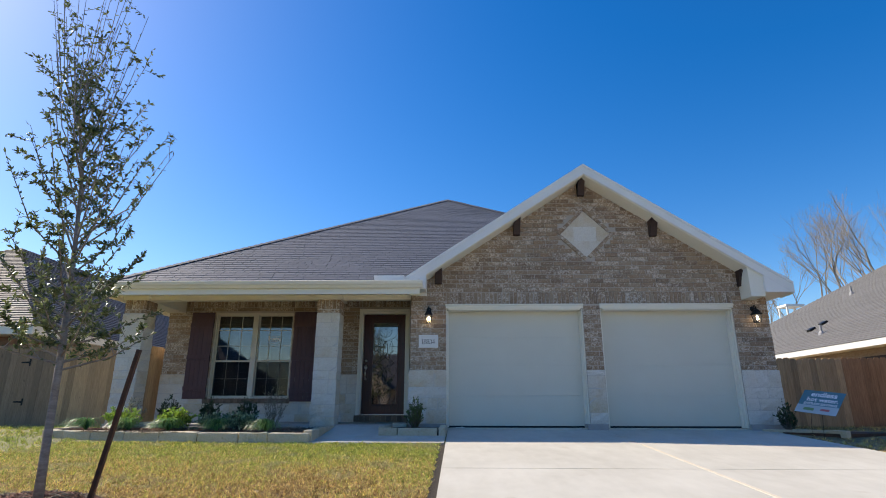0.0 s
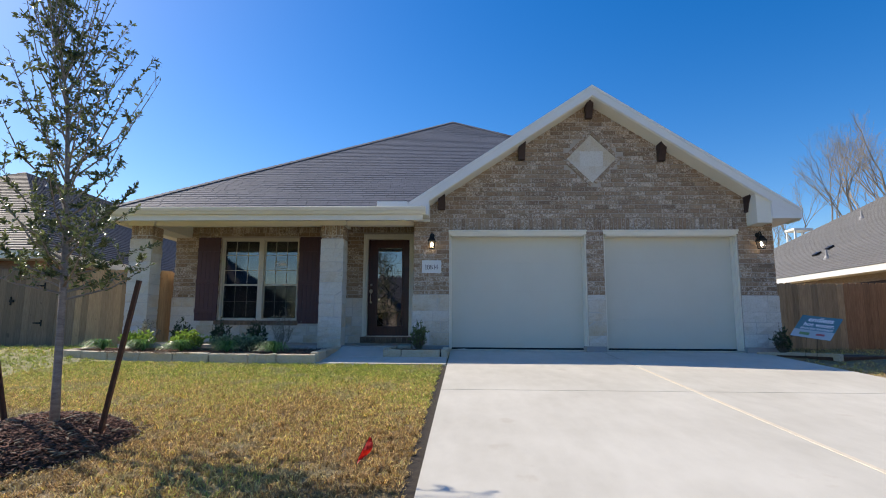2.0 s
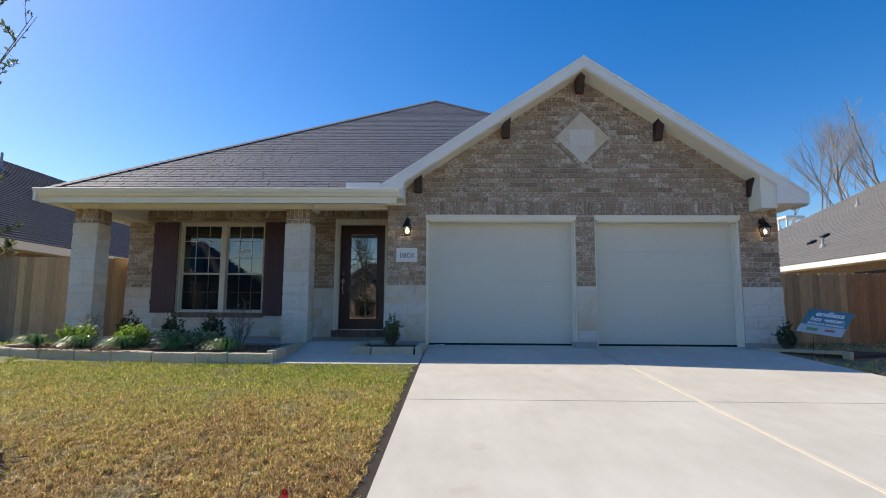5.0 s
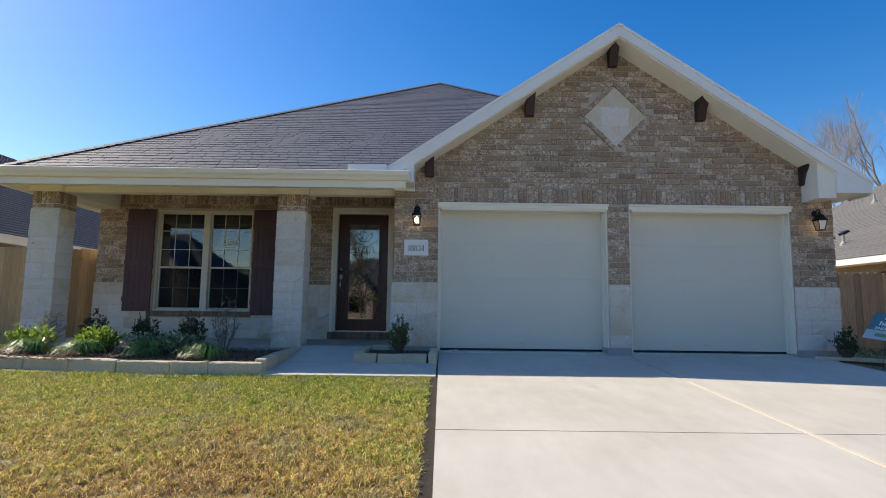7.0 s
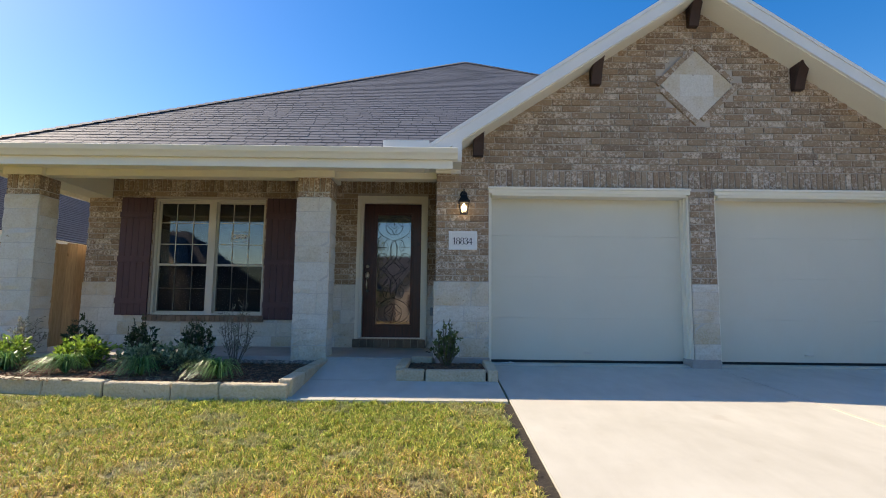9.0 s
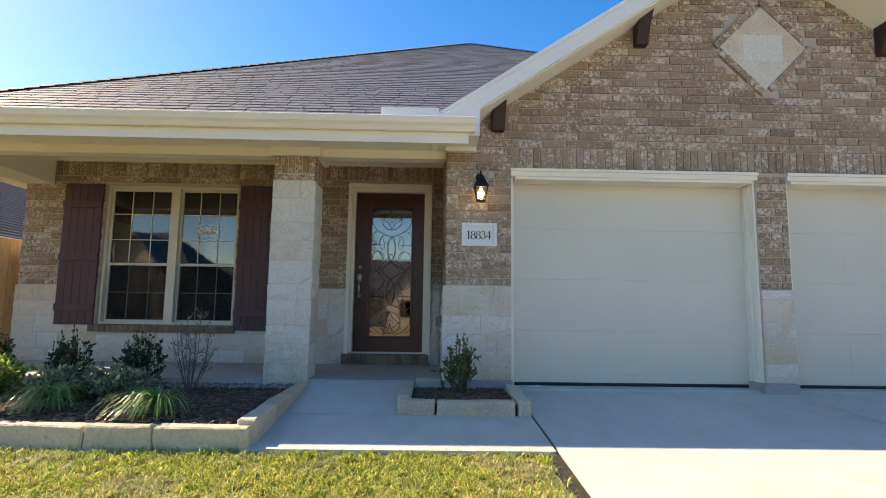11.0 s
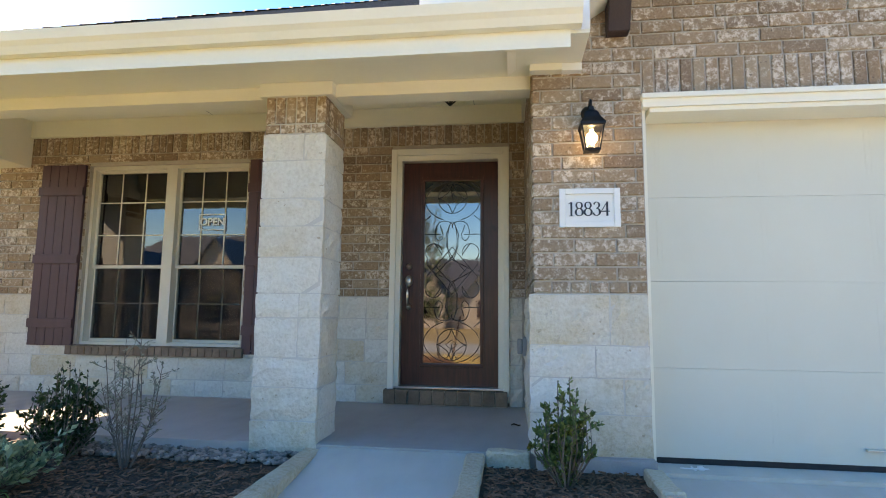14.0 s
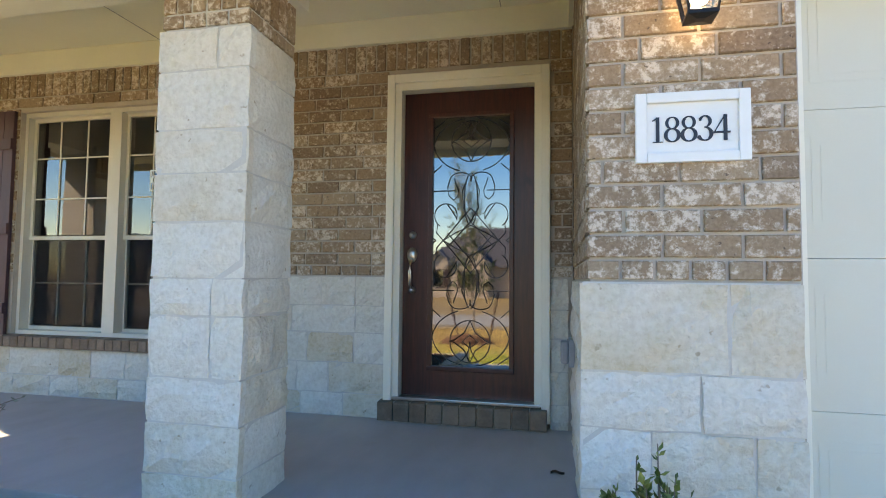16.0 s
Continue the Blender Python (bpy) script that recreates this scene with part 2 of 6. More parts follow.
FELT = shingle_material("roofing_felt", (0.042, 0.044, 0.050), (0.070, 0.073, 0.082))
SHINGLE_OLD = shingle_material("shingle_brown", (0.132, 0.129, 0.124), (0.176, 0.172, 0.166))
SHINGLE_BLUE = shingle_material("shingle_dark", (0.022, 0.024, 0.034), (0.046, 0.047, 0.060))
GRASS = grass_material("grass", True)
SOIL = grass_material("thatch", False)
MULCH = plain("mulch", (0.045, 0.020, 0.012), (0.13, 0.058, 0.034), 25.0, 0.9, 0.8, 70.0, vary=0.8, dist=0.02)
CHIP = plain("mulch_chip", (0.095, 0.040, 0.023), (0.27, 0.125, 0.072), 14.0, 0.9, 0.3, 70.0, vary=1.0)
DRYCHIP = plain("dry_mulch", (0.11, 0.075, 0.045), (0.26, 0.19, 0.12), 14.0, 0.9, 0.3, 70.0, vary=0.9)
DARKSOIL = plain("damp_soil", (0.014, 0.011, 0.008), (0.05, 0.038, 0.026), 30.0, 0.95, 0.6, 90.0, dist=0.01)
PEBBLE = plain("pebble", (0.17, 0.125, 0.105), (0.34, 0.275, 0.235), 12.0, 0.7, 0.2, 80.0, vary=0.9)
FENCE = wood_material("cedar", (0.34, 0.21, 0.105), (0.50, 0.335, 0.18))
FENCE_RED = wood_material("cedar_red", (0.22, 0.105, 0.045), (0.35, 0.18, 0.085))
# weathered cedar, with the west fence's shade put into the darker colour
FENCE_SHADED = wood_material("cedar_weathered_shaded", (0.20, 0.135, 0.08), (0.31, 0.215, 0.135))
BARK = plain("bark", (0.16, 0.135, 0.115), (0.34, 0.30, 0.27), 14.0, 0.9, 0.6, 60.0, stretch=(1, 1, 3.0))
TWIG = plain("twig", (0.10, 0.075, 0.06), (0.20, 0.16, 0.13), 14.0, 0.9, 0.2)
FARBARK = plain("far_bark", (0.22, 0.19, 0.16), (0.36, 0.32, 0.27), 3.0, 0.9, 0.0)
OAKLEAF = leaf_material("oak_leaf", (0.040, 0.060, 0.022), (0.130, 0.155, 0.062), 0.28)
BOXLEAF = leaf_material("boxwood_leaf", (0.018, 0.032, 0.009), (0.050, 0.078, 0.020), 0.35)
PLANTERLEAF = leaf_material("planter_leaf", (0.05, 0.075, 0.016), (0.15, 0.19, 0.05), 0.35)
PALELEAF = leaf_material("variegated_leaf", (0.085, 0.13, 0.06), (0.29, 0.36, 0.21), 0.45)
GREENLEAF = leaf_material("bright_leaf", (0.12, 0.21, 0.025), (0.30, 0.42, 0.075), 0.4)
BLADELEAF = leaf_material("liriope_leaf", (0.045, 0.125, 0.025), (0.18, 0.33, 0.10), 0.35)
GREYLEAF = leaf_material("grey_leaf", (0.13, 0.14, 0.10), (0.27, 0.27, 0.21), 0.6)
BLACK = plain("black_metal", (0.010, 0.010, 0.011), (0.022, 0.021, 0.021), 20.0, 0.4, 0.1, metal=0.6)
RUST = plain("rusty_steel", (0.055, 0.024, 0.014), (0.12, 0.052, 0.028), 20.0, 0.8, 0.4, 120.0)
NICKEL = plain("satin_nickel", (0.55, 0.52, 0.47), (0.66, 0.63, 0.58), 20.0, 0.28, 0.05, metal=1.0)
CAME = plain("lead_came", (0.035, 0.036, 0.040), (0.075, 0.075, 0.08), 20.0, 0.35, 0.1, metal=0.8)
RUBBER = plain("rubber", (0.012, 0.012, 0.013), (0.025, 0.025, 0.026), 20.0, 0.8, 0.1)
PLASTIC = plain("grey_plastic", (0.25, 0.25, 0.25), (0.33, 0.33, 0.33), 10.0, 0.5, 0.05)
INK = plain("black_number", (0.012, 0.013, 0.02), (0.02, 0.021, 0.03), 20.0, 0.4, 0.0)
SIGNBLUE = plain("sign_blue", (0.045, 0.17, 0.22), (0.06, 0.20, 0.25), 3.0, 0.5, 0.0)
SIGNPALE = plain("sign_pale", (0.34, 0.44, 0.48), (0.40, 0.50, 0.54), 3.0, 0.5, 0.0)
SIGNWHITE = plain("sign_white", (0.75, 0.78, 0.80), (0.82, 0.84, 0.85), 3.0, 0.5, 0.0)
SIGNRED = plain("sign_red", (0.45, 0.10, 0.11), (0.5, 0.13, 0.14), 3.0, 0.5, 0.0)
SIGNGREEN = plain("sign_green", (0.12, 0.25, 0.10), (0.16, 0.30, 0.13), 3.0, 0.5, 0.0)
REDFLAG = plain("red_flag", (0.62, 0.035, 0.025), (0.75, 0.06, 0.04), 10.0, 0.5, 0.05)
# near-black colour stands in for the dimness of the rooms
ROOM = plain("room_dimness", (0.055, 0.050, 0.048), (0.075, 0.068, 0.064), 2.0, 0.8, 0.05)
ASPHALT = plain("asphalt", (0.16, 0.155, 0.15), (0.24, 0.235, 0.225), 2.0, 0.9, 0.4, 120.0)
GLASS = glass_material("window_glass", 0.015, 0.45, 0.0, 2.5)
DOORGLASS = glass_material("leaded_glass", 0.016, 0.25, 0.003, 3.6)
SCREEN, sn, sl, sb = material("insect_screen", 0.9)
sb.inputs["Base Color"].default_value = (0.022, 0.020, 0.021, 1)
sb.inputs["Specular IOR Level"].default_value = 0.1
clear, veil = sn.new("ShaderNodeBsdfTransparent"), sn.new("ShaderNodeMixShader")
veil.inputs[0].default_value = 0.38
sl.new(clear.outputs[0], veil.inputs[1])
sl.new(sb.outputs[0], veil.inputs[2])
sl.new(veil.outputs[0], sn["Material Output"].inputs[0])
LAMPGLASS = glass_material("lantern_glass", 0.0, 0.92)
BULB = glow("bulb", (1.0, 0.82, 0.55), 10.0)


# ---- mesh helpers ----
def box(bm, x0, x1, y0, y1, z0, z1):
    v = [bm.verts.new((x, y, z)) for x in (x0, x1) for y in (y0, y1) for z in (z0, z1)]
    for f in ((0, 1, 3, 2), (4, 6, 7, 5), (0, 4, 5, 1), (2, 3, 7, 6), (0, 2, 6, 4), (1, 5, 7, 3)):
        bm.faces.new([v[i] for i in f])
    return v


def boxes(*rows, bevel=0.0):
    bm = bmesh.new()
    for r in rows:
        box(bm, *r)
    if bevel:
        bmesh.ops.bevel(bm, geom=bm.edges[:], offset=bevel, segments=2, affect="EDGES", profile=0.6)
    return bm


def prism(points, axis, a, b, bm=None):
    """A polygon of (p, q) pushed from a to b along axis; the polygon lies in the two other axes, in order x, y, z."""
    bm = bm or bmesh.new()
    def at(p, q, s):
        return {"x": (s, p, q), "y": (p, s, q), "z": (p, q, s)}[axis]
    lo = [bm.verts.new(at(p, q, a)) for p, q in points]
    hi = [bm.verts.new(at(p, q, b)) for p, q in points]
    bm.faces.new(lo)
    bm.faces.new(hi[::-1])
    for i in range(len(points)):
        j = (i + 1) % len(points)
        bm.faces.new((lo[i], lo[j], hi[j], hi[i]))
    bmesh.ops.recalc_face_normals(bm, faces=bm.faces[:])
    return bm


def ring(bm, path, radii, sides=6):
    """A tube along a list of points."""
    last = None
    for k, p in enumerate(path):
        p = Vector(p)
        d = Vector(path[min(k + 1, len(path) - 1)]) - Vector(path[max(k - 1, 0)])
        q = d.to_track_quat("Z", "Y") if d.length > 1e-6 else Euler((0, 0, 0)).to_quaternion()
        now = [bm.verts.new(p + q @ Vector((radii[k] * math.cos(a), radii[k] * math.sin(a), 0))) for a in (2 * math.pi * i / sides for i in range(sides))]
        if last:
            for i in range(sides):
                bm.faces.new((last[i], last[(i + 1) % sides], now[(i + 1) % sides], now[i]))
        else:
            bm.faces.new(now[::-1])
        last = now
    bm.faces.new(last)


def lathe(bm, profile, sides=16, m=Matrix.Identity(4)):
    last = None
    for r, z in profile:
        now = [bm.verts.new(m @ Vector((r * math.cos(a), r * math.sin(a), z))) for a in (2 * math.pi * i / sides for i in range(sides))]
        if last:
            for i in range(sides):
                bm.faces.new((last[i], last[(i + 1) % sides], now[(i + 1) % sides], now[i]))
        else:
            bm.faces.new(now[::-1])
        last = now
    bm.faces.new(last)


def mesh_of(name, bm, mat, smooth=False):
    me = bpy.data.meshes.new(name)
    bm.to_mesh(me)
    bm.free()
    me.materials.append(mat)
    if smooth:
        me.polygons.foreach_set("use_smooth", [True] * len(me.polygons))
    return me


def part(name, bm, mat, parent=None, label="", smooth=False):
    ob = new(name, mesh_of(name, bm, mat, smooth))
    ob.parent = parent
    return tagged(ob, label)


def piece(name, me, parent, m):
    ob = new(name, me)
    ob.parent = parent
    ob.matrix_basis = m
    return ob


def thing(name, label, category, m=None, group=""):
    ob = new(name)
    ob.empty_display_size = 0.1
    if m is not None:
        ob.matrix_basis = m
    return tagged(ob, label, category, group)


def setting(name, bm, mat, label, category="", smooth=False):
    return tagged(part(name, bm, mat, None, label, smooth), label, category or name.split("_")[0], kind="structure")


def from_arrays(name, verts, faces, mat, parent=None):
    """A mesh from numpy arrays: verts (n, 3), faces (m, 3 or 4)."""
    me = bpy.data.meshes.new(name)
    k = faces.shape[1]
    me.vertices.add(len(verts))
    me.vertices.foreach_set("co", verts.astype(np.float32).ravel())
    me.loops.add(faces.size)
    me.loops.foreach_set("vertex_index", faces.astype(np.int32).ravel())
    me.polygons.add(len(faces))
    me.polygons.foreach_set("loop_start", np.arange(0, faces.size, k, dtype=np.int32))
    me.polygons.foreach_set("use_smooth", np.zeros(len(faces), dtype=bool))
    me.update(calc_edges=True)
    me.validate()
    me.materials.append(mat)
    ob = new(name, me)
    ob.parent = parent
    return ob


# ---- plan ----
def level(y):
    """Height of the front yard: it climbs from the street to the house."""
    if y < -4.5:
        return -0.06
    return 0.21 + 0.06 * y if y < 9.9 else 0.804


GX0, GX1, GY = -0.65, 6.09, 9.955          # garage front: its ends and its brick face
PY = 11.6                                   # porch wall's face
PX0 = -6.22                                 # porch wall's outer end
PORCH_Z = 0.885
STONE_TOP = 1.85
G1, G2, GTOP = (0.03, 2.62), (2.95, 5.43), 3.075
WIN = (-5.16, -3.40, 1.36, 3.21)
DOOR = (-1.92, -0.80, 0.90, 3.28)
APEX_X, APEX_Z, RAKE = 2.73, 5.78, 0.657    # gable ridge and its slope
EAVE_Y, EAVE_Z, HIP = 9.50, 3.42, 0.648     # main eave and the main slope
HX0, HX1 = -6.50, 6.40


def rake_z(x):
    return APEX_Z - RAKE * abs(x - APEX_X)

# ---- ground ----
bm = bmesh.new()
ys = [-3000, -60, -16, -9, -7.5, -4.5] + [-4 + i for i in range(14)] + [9.9, 14, 30, 90, 3000]
xs = [-3000, -60, -20, -10, 0, 10, 20, 60, 3000]
rows_ = [[bm.verts.new((x, y, level(y) - 0.02)) for x in xs] for y in ys]
for a, b in zip(rows_, rows_[1:]):
    for i in range(len(xs) - 1):
        bm.faces.new((a[i], a[i + 1], b[i + 1], b[i]))
setting("ground", bm, SOIL, "yellowed winter lawn sloping down from the house to the street", "ground")
setting("road", boxes((-120, 120, -12.0, -6.0, -0.08, -0.05)), ASPHALT, "pale grey residential street in front of the house", "road")


def slab(x0, x1, y0, y1, lift=0.0, thick=0.12):
    """One pour of concrete that follows the slope."""
    bm = bmesh.new()
    n = max(1, int((y1 - y0) / 1.5))
    for i in range(n):
        a, b = y0 + (y1 - y0) * i / n, y0 + (y1 - y0) * (i + 1) / n
        prism([(a, level(a) - thick), (b, level(b) - thick), (b, level(b) + lift), (a, level(a) + lift)], "x", x0, x1, bm)
    bmesh.ops.remove_doubles(bm, verts=bm.verts[:], dist=0.001)
    return bm


drive = setting("driveway", slab(0.06, 5.70, -6.0, 9.94, -0.012), JOINT, "broad pale concrete driveway with sawn joints", "driveway")
for x0, x1 in ((0.06, 2.843), (2.857, 5.70)):
    for y0, y1 in ((-6.0, 0.55), (0.565, 5.94), (5.955, 9.94)):
        part("slab", slab(x0, x1, y0, y1, 0.005), CONCRETE, drive)
part("joint_sealant", slab(2.828, 2.872, -6.0, 7.9, 0.008, 0.05), plain("sealant", (0.60, 0.53, 0.41), (0.70, 0.63, 0.50), 9.0, 0.8, 0.2), drive, "tan sealant in the long joint")
part("soil_edge", slab(-0.036, 0.058, 1.2, 8.02, -0.014, 0.05), DARKSOIL, drive, "dark bare soil along the driveway edge")
path_ = setting("walkway", boxes((-1.98, -0.02, 8.05, 8.93, 0.55, 0.66), (-1.98, -1.02, 8.9, 10.03, 0.55, 0.735)), JOINT, "concrete front walk in shade leading to the porch", "walkway")
part("slab", slab(-1.98, 0.035, 8.03, 8.925, 0.008), CONCRETE, path_)
part("slab", prism([(8.937, 0.60), (10.022, 0.60), (10.022, 0.872), (8.937, level(8.937) + 0.009)], "x", -1.98, -1.02), CONCRETE, path_)
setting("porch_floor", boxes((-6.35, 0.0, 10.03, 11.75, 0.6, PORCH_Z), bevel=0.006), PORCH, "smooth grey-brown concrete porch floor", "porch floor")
setting("garage_floor", boxes((-0.2, 6.0, 9.945, 16.0, 0.6, 0.832)), CONCRETE, "concrete garage slab edge", "floor")


# ---- walls: backing of mortar, faced with brick and stone ----
def backing(name, rects, label, mat=MORTAR):
    return setting(name, boxes(*rects), mat, label, "wall")


B = 0.012                                   # depth of the joints
gy0, gy1 = GY + B, GY + 0.22
bm = boxes((GX0 + B, G1[0], gy0, gy1, 0.7, 3.3), (G1[1], G2[0], gy0, gy1, 0.7, 3.3), (G2[1], GX1 - B, gy0, gy1, 0.7, 3.3),
           (G1[0], G1[1], gy0, gy1, GTOP - 0.02, 3.3), (G2[0], G2[1], gy0, gy1, GTOP - 0.02, 3.3))
prism([(GX0 + B, 3.3), (GX1 - B, 3.3), (GX1 - B, rake_z(GX1) - 0.12), (APEX_X, APEX_Z - 0.12), (GX0 + B, rake_z(GX0) - 0.12)], "y", gy0, gy1, bm)
wall_garage = setting("wall_garage", bm, MORTAR, "gabled garage front of whitewashed brown brick over pale limestone", "wall")
wall_porch = backing("wall_porch", ((PX0 + B, WIN[0], PY + B, PY + 0.22, 0.7, 3.9), (WIN[1], DOOR[0], PY + B, PY + 0.22, 0.7, 3.9),
                                   (DOOR[1], GX0, PY + B, PY + 0.22, 0.7, 3.9), (WIN[0], WIN[1], PY + B, PY + 0.22, 0.7, WIN[2]),
                                   (WIN[0], WIN[1], PY + B, PY + 0.22, WIN[3], 3.9), (DOOR[0], DOOR[1], PY + B, PY + 0.22, DOOR[3], 3.9)),
                     "shaded porch wall of brown brick over limestone")
wall_pier = backing("wall_pier", ((GX0 + B, GX0 + 0.22, gy1, PY + 0.22, 0.7, 3.7),), "brick and stone return beside the front door")
backing("wall_west", ((PX0 + B, PX0 + 0.22, PY + 0.22, 24.0, 0.6, 3.4),), "brown brick side wall of the house")
backing("wall_east", ((GX1 - 0.22, GX1 - B, gy1, 24.0, 0.6, 3.4),), "brown brick side wall of the garage")
backing("wall_back", ((PX0, GX1, 24.0, 24.2, 0.6, 3.4),), "brown brick back wall of the house")
# rooms behind the glass and the garage doors; walls and ceiling coloured dark for dimness
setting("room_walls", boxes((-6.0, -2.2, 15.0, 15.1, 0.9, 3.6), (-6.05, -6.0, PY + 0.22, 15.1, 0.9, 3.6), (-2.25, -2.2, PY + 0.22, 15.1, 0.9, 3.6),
                            (-2.1, -0.42, 17.0, 17.1, 0.9, 3.6), (-2.1, -2.05, PY + 0.22, 17.1, 0.9, 3.6), (-0.43, -0.36, PY + 0.22, 17.1, 0.9, 3.6)), ROOM, "room walls coloured near black to look dim behind the glass", "wall")
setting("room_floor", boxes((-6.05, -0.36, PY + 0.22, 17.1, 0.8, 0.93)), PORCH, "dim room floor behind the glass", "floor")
setting("room_ceiling", boxes((-6.05, -0.36, PY + 0.22, 17.1, 3.6, 3.65)), ROOM, "room ceiling coloured near black to look dim behind the glass", "ceiling")


# ---- roofs ----
def roof_deck(name, pts, faces, mat, label):
    bm = bmesh.new()
    v = [bm.verts.new(p) for p in pts]
    for f in faces:
        bm.faces.new([v[i] for i in f])
    bmesh.ops.recalc_face_normals(bm, faces=bm.faces[:])
    return setting(name, bm, mat, label, "roof")


PEAK = (-0.05, EAVE_Y + (HX1 - HX0) / 2, EAVE_Z + HIP * (HX1 - HX0) / 2)
BACK = 26.0
CUT = (10.4, EAVE_Z + HIP * 0.9)             # behind the garage front the slope starts higher
EAST = (HX1 - 0.9, CUT[0])
roof_main = roof_deck("roof_main", [(HX0, EAVE_Y, EAVE_Z), (-0.4, EAVE_Y, EAVE_Z), (-0.4, *CUT), (*EAST, CUT[1]), (HX1, CUT[0], EAVE_Z), (HX1, BACK, EAVE_Z), (HX0, BACK, EAVE_Z), PEAK, (PEAK[0], BACK - 6.45, PEAK[2]),
                                    (HX0, EAVE_Y, EAVE_Z - 0.1), (-0.4, EAVE_Y, EAVE_Z - 0.1), (-0.4, CUT[0], EAVE_Z - 0.1), (HX1, CUT[0], EAVE_Z - 0.1), (HX1, BACK, EAVE_Z - 0.1), (HX0, BACK, EAVE_Z - 0.1)],
                      [(0, 1, 2, 3, 7), (3, 4, 5, 8, 7), (5, 6, 8), (6, 0, 7, 8), (0, 9, 10, 1), (1, 10, 11, 2), (2, 11, 12, 4, 3), (4, 12, 13, 5), (5, 13, 14, 6), (6, 14, 9, 0) ],
                      FELT, "grey-brown asphalt shingle hip roof")
RF = 9.53                                   # front edge of the gable roof
bm = bmesh.new()
L, R = -0.80, 6.37
for a, b, y0, y1 in (((L, rake_z(L)), (APEX_X, APEX_Z), RF, 9.97), ((-0.25, rake_z(-0.25)), (APEX_X, APEX_Z), 9.97, 14.5), ((APEX_X, APEX_Z), (R, rake_z(R)), RF, 14.5)):
    prism([a, b, (b[0], b[1] - 0.07), (a[0], a[1] - 0.07)], "y", y0, y1, bm)
roof_gable = setting("roof_gable", bm, SHINGLE, "shingled gable roof over the garage", "roof")

# rake boards, soffits and returns
trim = setting("trim_gable", boxes((-1.30, -0.74, EAVE_Y - 0.02, EAVE_Y + 0.4, 3.43, 3.545), bevel=0.006), WHITE, "cream painted rake boards, soffits and eave returns", "trim")
for side, x1, x in (("left", L, -0.43), ("right", R, 5.87)):
    a, b = (x1, rake_z(x1)), (APEX_X, APEX_Z)
    part("rake_board", prism([(a[0], a[1] - 0.012), (b[0], b[1] - 0.012), (b[0], b[1] - 0.19), (a[0], a[1] - 0.19)], "y", RF - 0.005, RF + 0.03), WHITE, trim)
    part("drip_edge", prism([(a[0], a[1] + 0.012), (b[0], b[1] + 0.012), (b[0], b[1] - 0.035), (a[0], a[1] - 0.035)], "y", RF - 0.022, RF - 0.006), WHITE, trim)
    part("soffit", prism([(a[0], a[1] - 0.18), (b[0], b[1] - 0.18), (b[0], b[1] - 0.205), (a[0], a[1] - 0.205)], "y", RF + 0.03, GY + 0.02), TRIM, trim)
zr = rake_z(5.62)
part("eave_return", prism([(5.87, 3.215), (6.38, 3.215), (6.38, rake_z(6.38) - 0.01), (5.87, rake_z(5.87) - 0.02)], "y", RF - 0.002, GY + 0.6), WHITE, trim)
part("return_block", prism([(5.62, 3.145), (5.88, 3.145), (5.88, rake_z(5.88) - 0.05), (5.62, zr - 0.19)], "y", RF + 0.05, GY + 0.01), TRIM, trim)
part("eave_return", prism([(-0.46, 3.312), (-0.34, 3.312), (-0.34, rake_z(-0.34) - 0.1), (-0.46, rake_z(-0.46) - 0.05)], "y", RF - 0.002, GY - 0.062), WHITE, trim)
part("eave_return", boxes((-0.46, -0.34, GY - 0.06, GY + 0.01, 3.243, 3.66)), WHITE, trim)
part("return_block", boxes((-0.66, -0.462, GY - 0.07, GY + 0.01, 3.246, 3.289)), TRIM, trim)
part("eave_fascia", boxes((6.33, 6.385, GY + 0.3, 26, 3.22, 3.40)), WHITE, trim)

gutter = setting("gutter", prism([(EAVE_Y - 0.12, 3.425), (EAVE_Y - 0.10, 3.435), (EAVE_Y + 0.01, 3.435), (EAVE_Y + 0.01, 3.305), (EAVE_Y - 0.05, 3.305), (EAVE_Y - 0.075, 3.345), (EAVE_Y - 0.10, 3.37)], "x", HX0 - 0.06, -0.392), TRIM,
                 "cream painted metal gutter along the porch eave", "gutter")
part("fascia", boxes((HX0, -0.45, EAVE_Y + 0.005, EAVE_Y + 0.03, 3.20, 3.33)), TRIM, gutter)
part("side_fascia", boxes((HX0 - 0.05, HX0, EAVE_Y - 0.1, 26, 3.22, 3.435)), TRIM, gutter)
setting("ceiling_eave", boxes((HX0, GX0, EAVE_Y + 0.03, 10.06, 3.29, 3.31), (GX0, -0.342, EAVE_Y + 0.03, GY - 0.062, 3.29, 3.31), (HX0, PX0 + 0.02, 10.06, 26, 3.29, 3.31)), TRIM, "cream boarded eave soffit", "soffit")
beam = setting("porch_beam", boxes((-6.26, GX0, 10.06, 10.22, 3.20, 3.75), bevel=0.004), TRIM, "cream boxed beam over the porch columns", "beam")
part("capital", boxes((-2.50, -1.98, 9.99, 10.46, 3.193, 3.288), bevel=0.004), TRIM, beam)
part("capital", boxes((-6.30, -5.79, 9.99, 10.45, 3.193, 3.288), bevel=0.004), TRIM, beam)
part("side_beam", boxes((-6.24, -5.85, 10.222, PY, 3.205, 3.70), bevel=0.004), TRIM, beam)
setting("ceiling", boxes((-6.2, GX0 + 0.02, 10.22, PY, 3.70, 3.74)), TRIM, "cream painted porch ceiling", "ceiling")
for x in (-3.80, -1.125):
    tagged(part("trim_ceiling_seam", boxes((x - 0.003, x + 0.003, 10.23, PY - 0.04, 3.6975, 3.7025)), FOOT), "thin open seam between porch ceiling boards", "trim", kind="structure")
